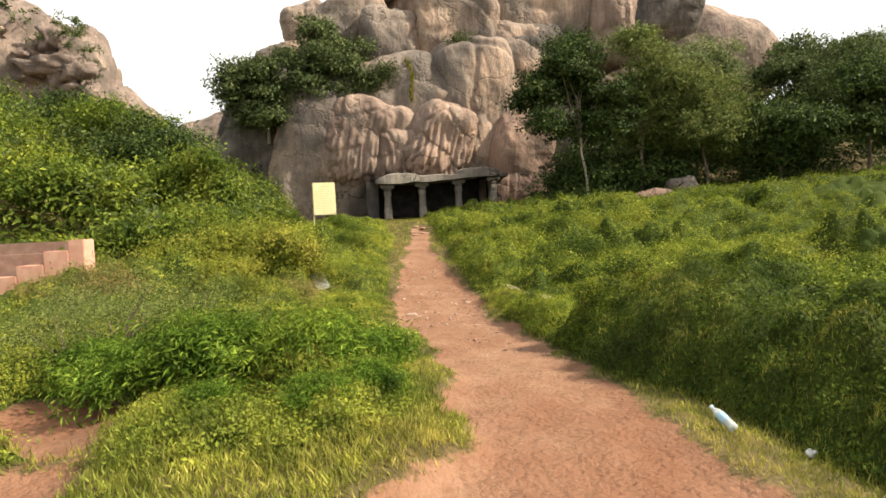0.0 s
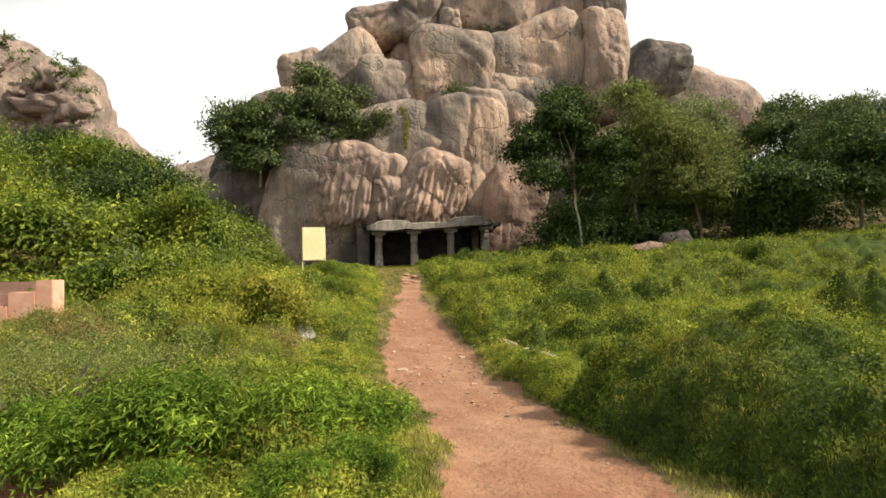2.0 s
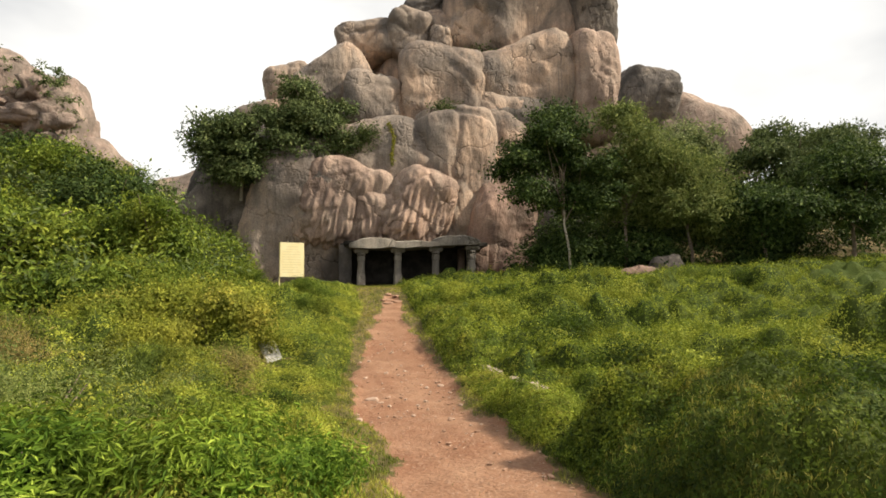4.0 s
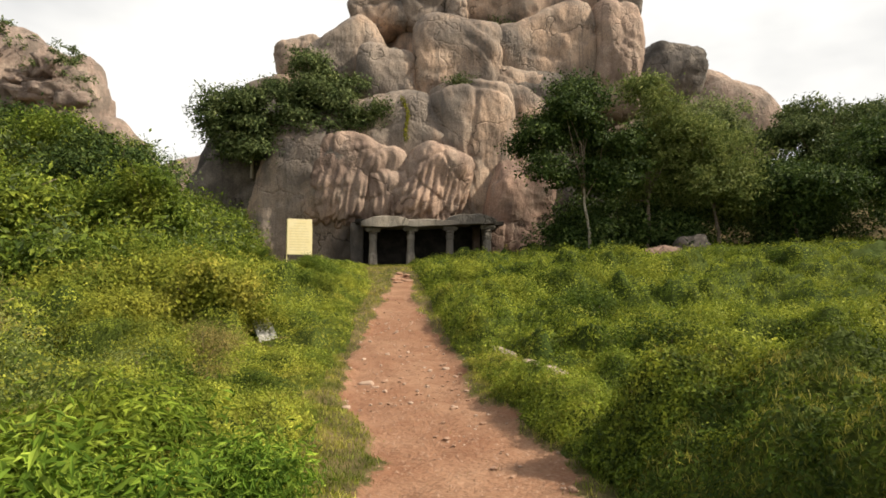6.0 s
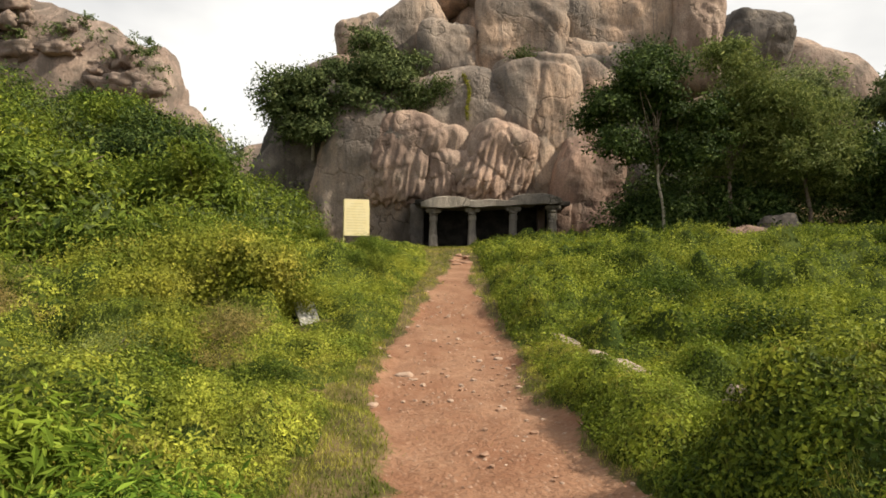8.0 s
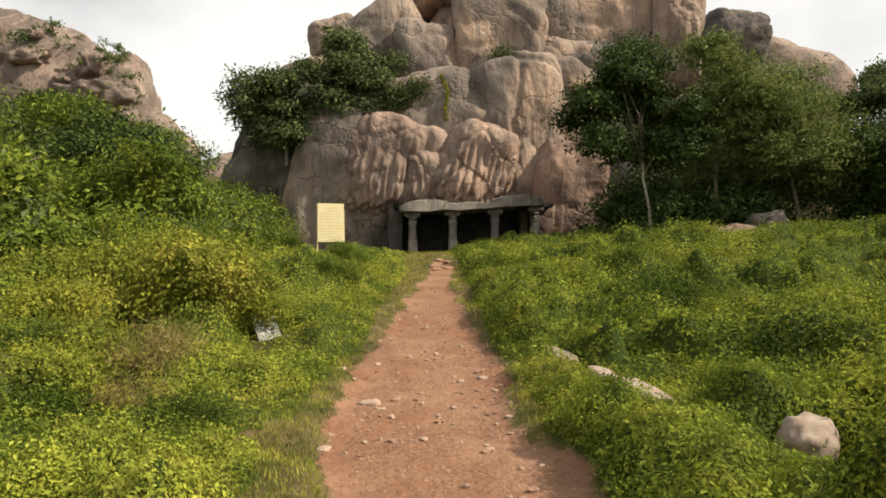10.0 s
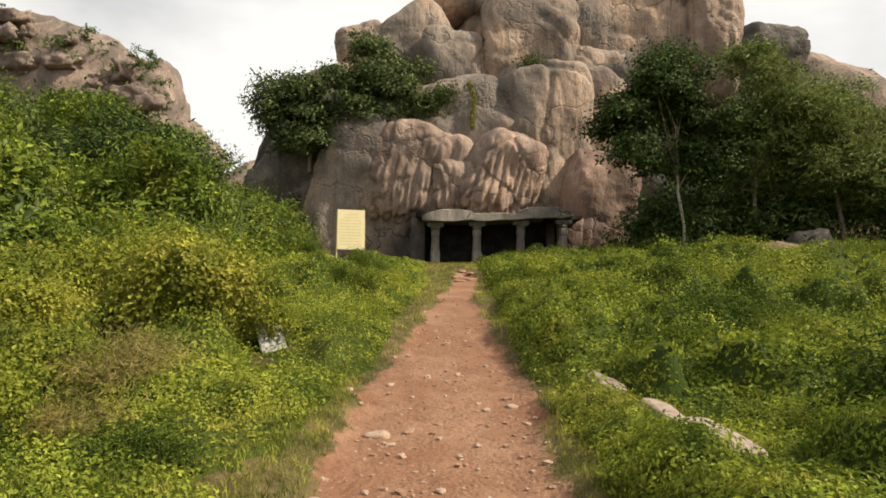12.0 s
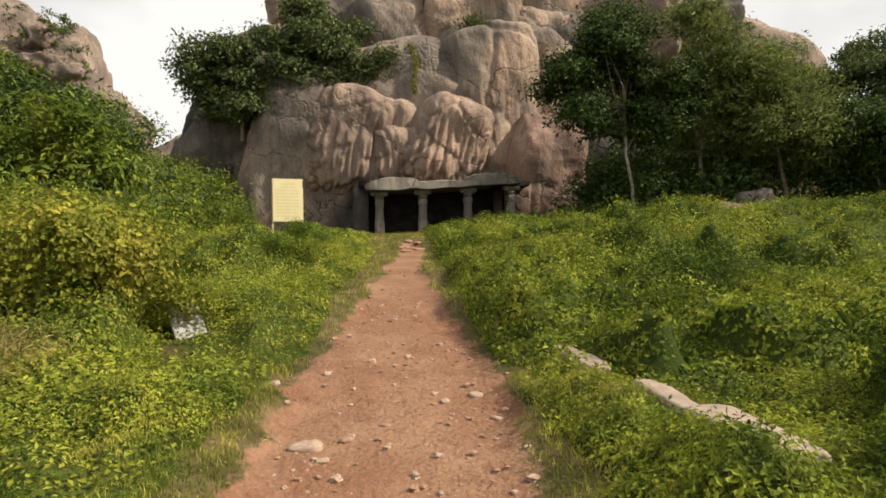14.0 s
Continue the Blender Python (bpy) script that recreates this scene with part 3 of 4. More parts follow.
def tree(name, x, y, height, blobs, n, leaf, width, mat, seed, label, bark=BARK, girth=0.16, lean=(0, 0), clump=0.35, z=None, category="tree"):
    rng = np.random.default_rng(seed)
    z = float(land(x, y)) - 0.05 if z is None else z
    root = thing(name, x, y, z, label, category)
    b = np.array(blobs, float)
    top = Vector((b[:, 0].mean() * 0.6 + lean[0], b[:, 1].mean() * 0.6 + lean[1], height * 0.55))
    trunk = [Vector((0, 0, -0.2)), top * 0.35 + Vector((0.12, 0.05, 0)), top * 0.7 - Vector((0.1, 0, 0)), top]
    part("trunk", limbs_mesh("trunk", [(trunk, (girth, girth * 0.8, girth * 0.66, girth * 0.5))], bark), root)
    for q in b[: 10]:
        end = Vector(q[:3])
        start = trunk[2].lerp(top, rng.random())
        mid = start.lerp(end, 0.5) + Vector(rng.normal(size=3) * 0.25)
        part("limb", limbs_mesh("limb", [([start, mid, end, end + (end - mid) * 0.35], (girth * 0.42, girth * 0.28, girth * 0.15, 0.015))], BARK), root)
    p, w, face = crown_points(rng, b, n, clump)
    part("crown", leaf_mesh("crown", p, w, leaf * (0.6 + 0.8 * rng.random(len(p))), width, mat, rng, face=face), root)
    return root


def lobes(rng, n, cx, cy, cz, rx, ry, rz, r):
    """n blobs spread over an ellipsoid."""
    res = []
    for _ in range(n):
        d = rng.normal(size=3)
        d /= np.linalg.norm(d)
        q = 0.25 + 0.85 * rng.random() ** 0.6
        s = r * (0.45 + 0.95 * rng.random() ** 1.5)
        res.append((cx + d[0] * rx * q, cy + d[1] * ry * q, cz + d[2] * rz * q, s * 1.15, s * 1.15, s * 0.62))
    return res


R = np.random.default_rng(11)
tree("broadleaf_tree", 14.1, 39.0, 9, lobes(R, 20, -1.2, 0, 8.8, 2.4, 1.9, 2.4, 1.0) + lobes(R, 12, -3.2, 0, 6.4, 1.5, 1.4, 2.0, 0.8) + lobes(R, 14, 1.8, 0, 7.0, 1.9, 1.8, 2.6, 0.9) + lobes(R, 10, 0.2, 0.6, 5.0, 2.6, 1.4, 1.3, 0.8), 32000, 0.23, 0.5, DEEP_LEAF, 51, "dark green broadleaf tree with a thin pale trunk", PALE_BARK, 0.11)
tree("feathery_tree", 18.6, 40.5, 9, lobes(R, 46, 0.6, 0, 7.4, 3.1, 2.2, 3.8, 1.1), 24000, 0.30, 0.3, FEATHER_LEAF, 52, "grey-green feathery acacia tree", BARK, 0.16)
tree("feathery_tree", 23.2, 39.5, 8, lobes(R, 44, 0, 0, 5.6, 3.1, 2.2, 3.4, 1.1), 24000, 0.30, 0.3, FEATHER_LEAF, 53, "grey-green feathery acacia tree with drooping sprays", BARK, 0.16)
tree("broadleaf_tree", 33.7, 56, 13, lobes(R, 40, -1.5, 0, 7.6, 4.4, 3, 3.2, 1.5), 18000, 0.36, 0.36, HAZE_LEAF, 54, "grey-green tree on the rising ground, distance haze in its leaf colour", BARK, 0.16)
tree("broadleaf_tree", 28.0, 38.5, 6, lobes(R, 38, 0, 0, 4.2, 3.4, 2.2, 2.6, 1.15), 16000, 0.30, 0.42, DEEP_LEAF, 55, "dark bushy tree at the field's edge", BARK, 0.14)
tree("broadleaf_tree", 40.0, 50, 9, lobes(R, 40, 0, 0, 7.0, 5.0, 3, 3.6, 1.4), 18000, 0.34, 0.42, ROCK_LEAF, 56, "green bushy tree on the rising ground", BARK, 0.16)
tree("broadleaf_tree", 34.5, 38.0, 7, lobes(R, 38, 0, 0, 4.6, 3.6, 2.4, 3.2, 1.3), 14000, 0.30, 0.42, DEEP_LEAF, 57, "dark bushy tree at the field's edge", BARK, 0.16)
tree("broadleaf_tree", 48.0, 54, 12, lobes(R, 40, 0, 0, 7.4, 5.0, 3, 3.8, 1.4), 16000, 0.34, 0.42, ROCK_LEAF, 59, "green bushy tree on the rising ground", BARK, 0.16)
tree("broadleaf_tree", 44.0, 60.0, 9, lobes(R, 12, 0, 0, 7.0, 1.8, 1.8, 2.2, 0.9), 4500, 0.34, 0.42, DEEP_LEAF, 58, "small dark tree on the skyline", BARK, 0.16)
tree("rock_tree", -3.2, 53.0, 9, lobes(R, 46, -0.6, -2.5, 4.4, 3.6, 1.6, 3.6, 1.15), 24000, 0.28, 0.45, ROCK_LEAF, 61, "grey-green fig tree rooted in the rock", PALE_BARK, 0.14, z=11.0)
tree("rock_tree", -8.8, 52.0, 8, lobes(R, 42, -0.3, -2.0, 3.2, 3.2, 1.6, 2.6, 1.1), 18000, 0.28, 0.45, ROCK_LEAF, 62, "grey-green fig tree rooted in the rock", PALE_BARK, 0.14, z=9.5)
tree("slope_tree", -25.5, 31.0, 6, lobes(R, 34, 0.2, 0, 4.4, 2.6, 2.0, 2.2, 0.7), 14000, 0.24, 0.45, HILL_LEAF, 63, "leafy light green tree on the slope", BARK, 0.14)


for i, (x, y, r, m) in enumerate(((-8.5, 25, 1.0, HILL_LEAF), (-11.5, 30, 1.2, DEEP_LEAF), (-15, 34, 1.25, HILL_LEAF), (-18.5, 38, 1.0, DEEP_LEAF), (-12.5, 40, 1.2, ROCK_LEAF), (-17, 46, 1.3, HILL_LEAF), (-10.5, 20, 0.95, HILL_LEAF))):
    tree("slope_tree", x, y, 3 * r, lobes(R, 22, 0, 0, 2.2 * r, 1.7 * r, 1.6 * r, 1.2 * r, 0.6 * r), 6500, 0.2, 0.45, m, 640 + i, "small leafy green tree on the slope", BARK, 0.10)


def stuff(name, points, ways, size, width, mat, rng, label, category, face=None):
    return tagged(new(name, leaf_mesh(name, points, ways, size, width, mat, rng, face=face)), label, category, kind="stuff")


def rock_growth(name, places, spread, n, leaf, mat, seed, label):
    """Plants that cling to ledges and cracks of the rock."""
    rng = np.random.default_rng(seed)
    c = np.array([on_rock(x, z) for x, z in places])
    k = rng.integers(0, len(c), n)
    p = c[k] + rng.normal(size=(n, 3)) * np.array(spread)
    p[:, 1] -= np.abs(rng.normal(size=n)) * 0.12
    w = rng.normal(size=(n, 3)) + np.array([0, -0.6, 0.4])
    return stuff(name, p, w, leaf * (0.6 + 0.8 * rng.random(n)), 0.5, mat, rng, label, "plants")


rock_growth("moss", [(2.9 + 0.55 * u + 0.25 * math.sin(5 * u), 15.6 - 3.4 * u) for u in np.linspace(0, 1, 14)], (0.07, 0.05, 0.12), 900, 0.13, YELLOW, 111, "yellow-green moss running down a crack")
rock_growth("ledge_shrub", [(7.6, 17.2), (8.1, 17.0), (7.1, 17.0)], (0.45, 0.25, 0.35), 900, 0.2, ROCK_LEAF, 112, "small shrub in a crack of the rock")
rock_growth("ledge_shrub", [(1.4 - 0.5 * i, 14.6 - 0.3 * i) for i in range(6)], (0.5, 0.3, 0.5), 2600, 0.22, ROCK_LEAF, 113, "scrubby grey-green plants on the rock")
rock_growth("ledge_shrub", [(12.6, 24.8), (13.4, 25.0), (12.0, 25.2)], (0.5, 0.3, 0.3), 700, 0.2, ROCK_LEAF, 114, "grassy tuft in a crack of the rock")

rock_growth("ledge_shrub", [(10.2, 35.6), (10.8, 35.9), (9.6, 35.4)], (0.6, 0.4, 0.5), 700, 0.24, ROCK_LEAF, 115, "scrub on top of the rock")


def woods(name, n, x0, x1, y0, y1, per, leaf, mat, seed, label, low=0.7, high=1.7, keep=None, above=None, clump=0.32):
    rng = np.random.default_rng(seed)
    x, y = rng.uniform(x0, x1, n * 3), rng.uniform(y0, y1, n * 3)
    ok = keep(x, y) if keep else np.full(len(x), True)
    x, y = x[ok][:n], y[ok][:n]
    r = rng.uniform(low, high, len(x))
    z = (above(x, y) if above else land(x, y)) + r * 0.55
    blobs = np.stack([x, y, z, r * 1.15, r * 1.15, r * 0.95], 1)
    p, w, face = crown_points(rng, blobs, n * per, clump, 26)
    return stuff(name, p, w, leaf * (0.6 + 0.8 * rng.random(len(p))), 0.42, mat, rng, label, "shrubs", face)


SLOPE = lambda x, y: -x > np.interp(y, [0, 8, 14, 20, 33, 60], [13, 9.5, 7.0, 6.6, 7.0, 8])
woods("hillside_shrubs", 230, -30, -5, 17, 58, 330, 0.2, HILL_LEAF, 71, "dense green shrubs over the hillside", 0.6, 1.75, SLOPE, clump=0.42)
woods("hillside_shrubs", 60, -18, -5, 17, 40, 420, 0.17, FIELD, 76, "bright green shrubs over the hillside", 0.6, 1.5, SLOPE, clump=0.3)
woods("hillside_shrubs", 60, -26, -5, 17, 50, 380, 0.26, ROCK_LEAF, 74, "grey-green shrubs over the hillside", 0.8, 1.8, SLOPE)
woods("hillside_shrubs", 110, 15, 46, 41, 66, 480, 0.34, DEEP_LEAF, 72, "dark green shrubs over the rising ground", 2.0, 3.6)
woods("hillside_shrubs", 70, 12, 34, 39.5, 43, 420, 0.26, DEEP_LEAF, 73, "dark undergrowth below the trees", 0.9, 2.0)
woods("hilltop_scrub", 46, -82, -44, 103, 110, 150, 0.5, ROCK_LEAF, 75, "sparse scrub on the distant hill", 0.7, 1.7, above=lambda x, y: 44 - 12 * np.clip((x + 82) / 42, 0, 1) ** 3 - 8 * np.random.default_rng(3).random(len(x)))


# ---- ground cover ----
def billow(x, y, scale, seed):
    """Pillowy noise with sharp creases, 0 in the creases and 1 on the crowns."""
    return np.sqrt(np.abs(2 * field(x + 0.5 * field(x, y, 1.9, seed + 2), y + 0.5 * field(x, y, 1.7, seed + 3), scale, seed) - 1))


def open_spot(x, y):
    """1 where plants grow freely, 0 on the kerb stones, at the plaque and before it, and round the upright stone."""
    kerb = np.maximum(np.abs(x - 2.54) - 0.10, np.abs(y - 12.6) - 2.1)
    tablet = np.maximum(np.abs(x + 2.5 + (y - 17.6) * 0.28) - 0.38, np.abs(y - 16.4) - 1.3)
    upright = np.hypot(x - 3.02, y - 9.2) - 0.34
    foot = 0.3 + 0.7 * smooth(0.6, 1.5, np.hypot((x + 3.1) / 1.5, (y - 33.2) / 3.2))
    strip = 1 - 0.4 * smooth(1.3, 1.7, x) * smooth(2.9, 2.5, x) * smooth(7.6, 8.6, y) * smooth(15.6, 14.8, y)
    return strip * foot * (0.6 + 0.4 * smooth(0.0, 0.5, kerb)) * (0.12 + 0.88 * smooth(-0.06, 0.10, kerb)) * (0.12 + 0.88 * smooth(0.0, 0.6, tablet)) * smooth(0.0, 0.3, upright)


def cover_height(x, y):
    """How high the matted weeds stand over the soil."""
    x, y = np.asarray(x, float), np.asarray(y, float)
    mid = np.interp(y, [0, 12, 30], [0.45, 0.5, 1.6])
    right = smooth(0.85, 1.7, x - mid - 0.42 * smooth(5, 2.8, y)) * (0.72 + 0.50 * smooth(3, 10, x))
    left = smooth(1.1, 2.6, mid - x) * (0.55 + 0.65 * smooth(2.4, 4.2, mid - x) * smooth(5, 9, y))
    amp = (right + left) * (0.5 + 0.9 * field(x, y, 0.33, 3)) * np.where(x > 0.5, smooth(0.2, 2.4, y), smooth(2.2, 4.4, y)) * (1 - 0.45 * smooth(24, 36, y))
    lump = 0.04 + 0.92 * billow(x, y, 0.55, 1) * (0.55 + 0.45 * billow(x, y, 1.7, 4)) + (0.30 + 0.12 * (x > 0.5)) * billow(x, y, 1.5, 0)
    fine = np.where(x > 0.5, 0.36, 0.26) * (field(x, y, 3.6, 2) - 0.5) + 0.11 * (field(x, y, 9.0, 5) - 0.5)
    pit = smooth(0.56, 0.70, field(x, y, 1.15, 3)) * smooth(1.4, 2.6, np.abs(x - mid))
    free = (1 - smooth(0.05, 0.35, bare(x, y))) * open_spot(x, y) * (1 - 0.72 * pit)
    return (amp * lump + fine * smooth(0, 0.25, amp)) * free


def carpet(x, y):
    return land(x, y) + cover_height(x, y)


def build_undergrowth():
    xs = np.concatenate([np.arange(-10, 12, 0.09), np.arange(12, 38, 0.3)])
    ys = np.concatenate([np.arange(0.6, 14, 0.09), np.arange(14, 26, 0.15), np.arange(26, 40.5, 0.25)])
    gx, gy = np.meshgrid(xs, ys)
    c = cover_height(gx, gy)
    v = np.stack([gx, gy, land(gx, gy) + c - 0.03], -1).reshape(-1, 3)
    w, h = len(xs), len(ys)
    i = (np.arange(h - 1)[:, None] * w + np.arange(w - 1)).ravel()
    f = np.stack([i, i + 1, i + w + 1, i + w], 1)
    f = f[(c.ravel()[f] > 0.045).any(1)]
    tagged(new("undergrowth", mesh_of("undergrowth", v, f, UNDERGROWTH)), "matted green undergrowth of low weeds, darkened as shade between leaves", "weeds", kind="stuff")


build_undergrowth()


def cover_leaves(name, n, x0, x1, y0, y1, leaf, width, mat, seed, label, pick=None, high=0.10):
    """Small leaves all over the matted weeds."""
    rng = np.random.default_rng(seed)
    near, far = (x1, x0) if x1 < 3 else (x0, x1)
    x, y = near + (far - near) * rng.random(n) ** 1.35, y0 + (y1 - y0) * rng.random(n) ** 1.15
    c = cover_height(x, y)
    ok = c > 0.03 + 0.03 * rng.random(n)
    if pick:
        ok &= pick(x, y, rng)
    x, y, c = x[ok], y[ok], c[ok]
    e = 0.06 + leaf * 0.5
    nx = (carpet(x - e, y) - carpet(x + e, y)) / (2 * e)
    ny = (carpet(x, y - e) - carpet(x, y + e)) / (2 * e)
    steep = rng.random(len(x)) * 1.7 < np.sqrt(1 + nx * nx + ny * ny)
    x, y, c, nx, ny = x[steep], y[steep], c[steep], nx[steep], ny[steep]
    face = np.stack([nx, ny, np.ones(len(x))], 1)
    face /= np.linalg.norm(face, axis=1, keepdims=True)
    p = np.stack([x, y, land(x, y) + c - 0.03], 1) + face * (rng.random((len(x), 1)) ** 1.5 * (high + leaf)) 
    way = rng.normal(size=(len(x), 3)) + face * 0.35
    return stuff(name, p, way, leaf * (0.55 + 0.9 * rng.random(len(x))), width, mat, rng, label, "weeds", face + rng.normal(size=(len(x), 3)) * 0.30)


def left_side(x, y, rng):
    return (x < np.interp(y, [0, 12, 30], [0.45, 0.5, 1.6])) & (field(x, y, 0.4, 5) + 0.2 * rng.random(len(x)) < 0.9)


def left_yellow(x, y, rng):
    return (x < 0.4) & (field(x, y, 0.4, 5) + 0.2 * rng.random(len(x)) > 0.70)


def right_side(x, y, rng):
    return (x > np.interp(y, [0, 12, 30], [0.45, 0.5, 1.6])) & (field(x, y, 0.28, 4) + 0.2 * rng.random(len(x)) < 1.02)


def right_yellow(x, y, rng):
    return (x > 2.5) & (field(x, y, 0.28, 4) + 0.2 * rng.random(len(x)) > 0.80)


GREEN, YELLOWISH, RIGHT = "dense low yellow-green leafy weeds", "yellowing weeds and creeper", "dense low green leafy weeds"
cover_leaves("weeds", 360000, -7.5, 0, 1.8, 13, 0.034, 0.55, WEED, 401, GREEN, left_side)
cover_leaves("weeds", 150000, -9, 1, 13, 26, 0.058, 0.55, WEED, 402, GREEN, left_side)
cover_leaves("weeds", 45000, -9, 2, 26, 38, 0.11, 0.5, WEED, 403, GREEN, left_side)
cover_leaves("yellow_weeds", 110000, -9, 0, 1.8, 20, 0.042, 0.55, VINE, 404, YELLOWISH, left_yellow)
cover_leaves("weeds", 190000, 1, 8.5, 0.7, 7.5, 0.036, 0.5, SHADED_WEED, 405, "dense low deep green weeds, shade put into their colour", right_side)
cover_leaves("weeds", 290000, 1, 9.5, 6.5, 13, 0.036, 0.55, FIELD, 409, RIGHT, right_side)
cover_leaves("weeds", 210000, 1, 20, 13, 26, 0.064, 0.55, FIELD, 406, RIGHT, right_side)
cover_leaves("weeds", 100000, 1, 37, 26, 39.5, 0.12, 0.5, FIELD, 407, RIGHT, right_side)
cover_leaves("yellow_weeds", 60000, 2, 16, 4, 24, 0.05, 0.5, YELLOW, 408, YELLOWISH, right_yellow)


def grass(name, n, x0, x1, y0, y1, tall, mat, seed, label, edge=0.5, reach=1.5):
    rng = np.random.default_rng(seed)
    x, y = rng.uniform(x0, x1, n), rng.uniform(y0, y1, n)
    off = np.abs(x - np.interp(y, [0, 12, 30], [0.4, 0.5, 1.6]))
    ok = (bare(x, y) < edge * rng.random(n) ** 1.5 + 0.03) & (off < (reach + 5 * smooth(5, 3.5, y) * (x < 0)) * (0.55 + 0.9 * field(x, y, 0.7, 2)) + rng.random(n) * 0.5)
    x, y = x[ok], y[ok]
    p = np.stack([x, y, carpet(x, y) - 0.02], 1)
    way = rng.normal(size=(len(x), 3)) * 0.38 + np.array([0, 0, 1])
    return stuff(name, p, way, tall * (0.4 + rng.random(len(x))), 0.09, mat, rng, label, "grass")


grass("grass", 190000, -2.8, 3.0, 0, 14, 0.07, GRASS, 84, "fine short grass along the path", 0.5, 2.2)
grass("grass", 45000, -3, 5, 14, 42, 0.14, GRASS, 85, "pale green grass")
grass("dry_grass", 26000, -2.6, 2.2, 1, 26, 0.055, DRY, 87, "thin dry grass at the path's edge", 1.0)
grass("grass", 45000, -5, -0.4, 1.2, 5, 0.09, GRASS, 88, "bright grass at the path's beginning", 0.7, 6)


# ---- bushes ----
def bush_data(name, seed, n, r, h, leaf, width, mat, clump=0.14, droop=0.0):
    rng = np.random.default_rng(seed)
    blobs = lobes(rng, 9, 0, 0, h * 0.5, r * 0.6, r * 0.6, h * 0.28, r * 0.42)
    p, w, face = crown_points(rng, blobs, n, clump, 14)
    p[:, 2] = np.maximum(p[:, 2], 0.02)
    w[:, 2] -= droop
    stems = [limbs_mesh("stem", [([(0, 0, -0.05), (q[0] * 0.4, q[1] * 0.4, q[2] * 0.6), tuple(q[:3])], (0.018, 0.012, 0.005))], BARK) for q in blobs[:6]]
    return leaf_mesh(name, p, w, leaf * (0.6 + 0.8 * rng.random(len(p))), width, mat, rng, face=face), stems


def bush(name, data, x, y, size, label, turn=0, group=""):
    root = thing(name, x, y, float(land(x, y)) + 0.4 * float(cover_height(x, y)), label, "bush", group, rz=turn)
    root.scale = (size, size, size)
    part("foliage", data[0], root)
    for stem in data[1]:
        part("stem", stem, root)
    return root


LANCE_BUSH = bush_data("lance_foliage", 91, 4200, 0.75, 0.65, 0.08, 0.24, LANCE, 0.11, 0.25)
ROUND_BUSH = bush_data("round_foliage", 92, 4400, 0.8, 0.75, 0.048, 0.55, FIELD, 0.13)
LEAFY_BUSH = bush_data("leafy_foliage", 97, 4200, 0.9, 0.6, 0.055, 0.5, WEED, 0.14)
# Dark leaves here imitate shadow pockets among the weeds.
SHADED_BUSH = bush_data("shaded_foliage", 98, 4000, 0.85, 0.7, 0.05, 0.45, SHADED_WEED, 0.13)
VINE_BUSH = bush_data("vine_foliage", 93, 9000, 1.2, 1.4, 0.06, 0.6, VINE, 0.16)
HILL_BUSH = bush_data("hill_foliage", 94, 6000, 1.2, 1.5, 0.09, 0.42, HILL_LEAF, 0.2)
THORN_BUSH = bush_data("thorn_foliage", 96, 3000, 1.0, 1.5, 0.05, 0.3, FEATHER_LEAF, 0.2)
DRY_BUSH = bush_data("dry_foliage", 95, 2600, 0.8, 0.9, 0.13, 0.07, DRY, 0.14)

for x, y, s, a in ((-3.6, 5.0, 1.0, 0), (-2.6, 4.8, 1.05, 70), (-1.6, 5.0, 1.0, 140), (-3.0, 5.8, 1.0, 200), (-1.9, 6.0, 0.95, 20), (-1.2, 5.9, 0.75, 290), (-4.2, 5.7, 0.9, 33), (-1.7, 3.6, 0.5, 10), (-1.15, 4.1, 0.5, 100), (-2.5, 3.9, 0.45, 190)):
    bush("lance_leaved_bush", LANCE_BUSH, x, y, s, "low bush with long dark green leaves", a, "bushes left of the path")
for x, y, s, a in ((2.3, 6.0, 0.5, 10), (4.2, 7.4, 0.9, 160), (3.2, 4.6, 0.6, 210), (4.6, 5.6, 0.8, 300), (5.6, 8.6, 0.9, 45), (6.8, 7.0, 0.9, 12)):
    bush("round_leaved_bush", ROUND_BUSH, x, y, s, "low green leafy bush among the weeds", a, "bushes right of the path")
field_rng = random.Random(77)
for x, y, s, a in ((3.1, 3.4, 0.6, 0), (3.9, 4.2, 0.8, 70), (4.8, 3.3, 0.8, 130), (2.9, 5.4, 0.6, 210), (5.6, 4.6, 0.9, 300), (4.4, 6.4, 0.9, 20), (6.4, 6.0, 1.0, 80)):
    bush("shaded_green_bush", SHADED_BUSH, x, y, s, "low deep green bush, leaves darkened to paint the field's shade", a, "bushes right of the path")
for i in range(92):
    y = 4.5 + 27 * field_rng.random() ** 1.3
    x = field_rng.uniform(3.9, 5 + 0.6 * y)
    kind = (ROUND_BUSH, ROUND_BUSH, LEAFY_BUSH, SHADED_BUSH)[i % 4]
    bush("round_leaved_bush", kind, x, y, field_rng.uniform(0.55, 1.05) * (1 + y / 50), "low green leafy bush among the weeds", field_rng.uniform(0, 360), "bushes right of the path")
for x, y, s, a in ((-1.9, 8.6, 0.55, 10), (-2.6, 9.8, 0.7, 80), (-1.7, 10.9, 0.5, 140), (-3.4, 11.6, 0.8, 260), (-4.3, 9.6, 0.9, 40), (-1.3, 20.4, 0.6, 75), (-1.0, 24.5, 0.7, 110), (-1.6, 28.0, 0.8, 15)):
    bush("leafy_bush", LEAFY_BUSH if a % 20 else SHADED_BUSH, x, y, s, "low leafy green bush beside the path", a, "bushes left of the path")
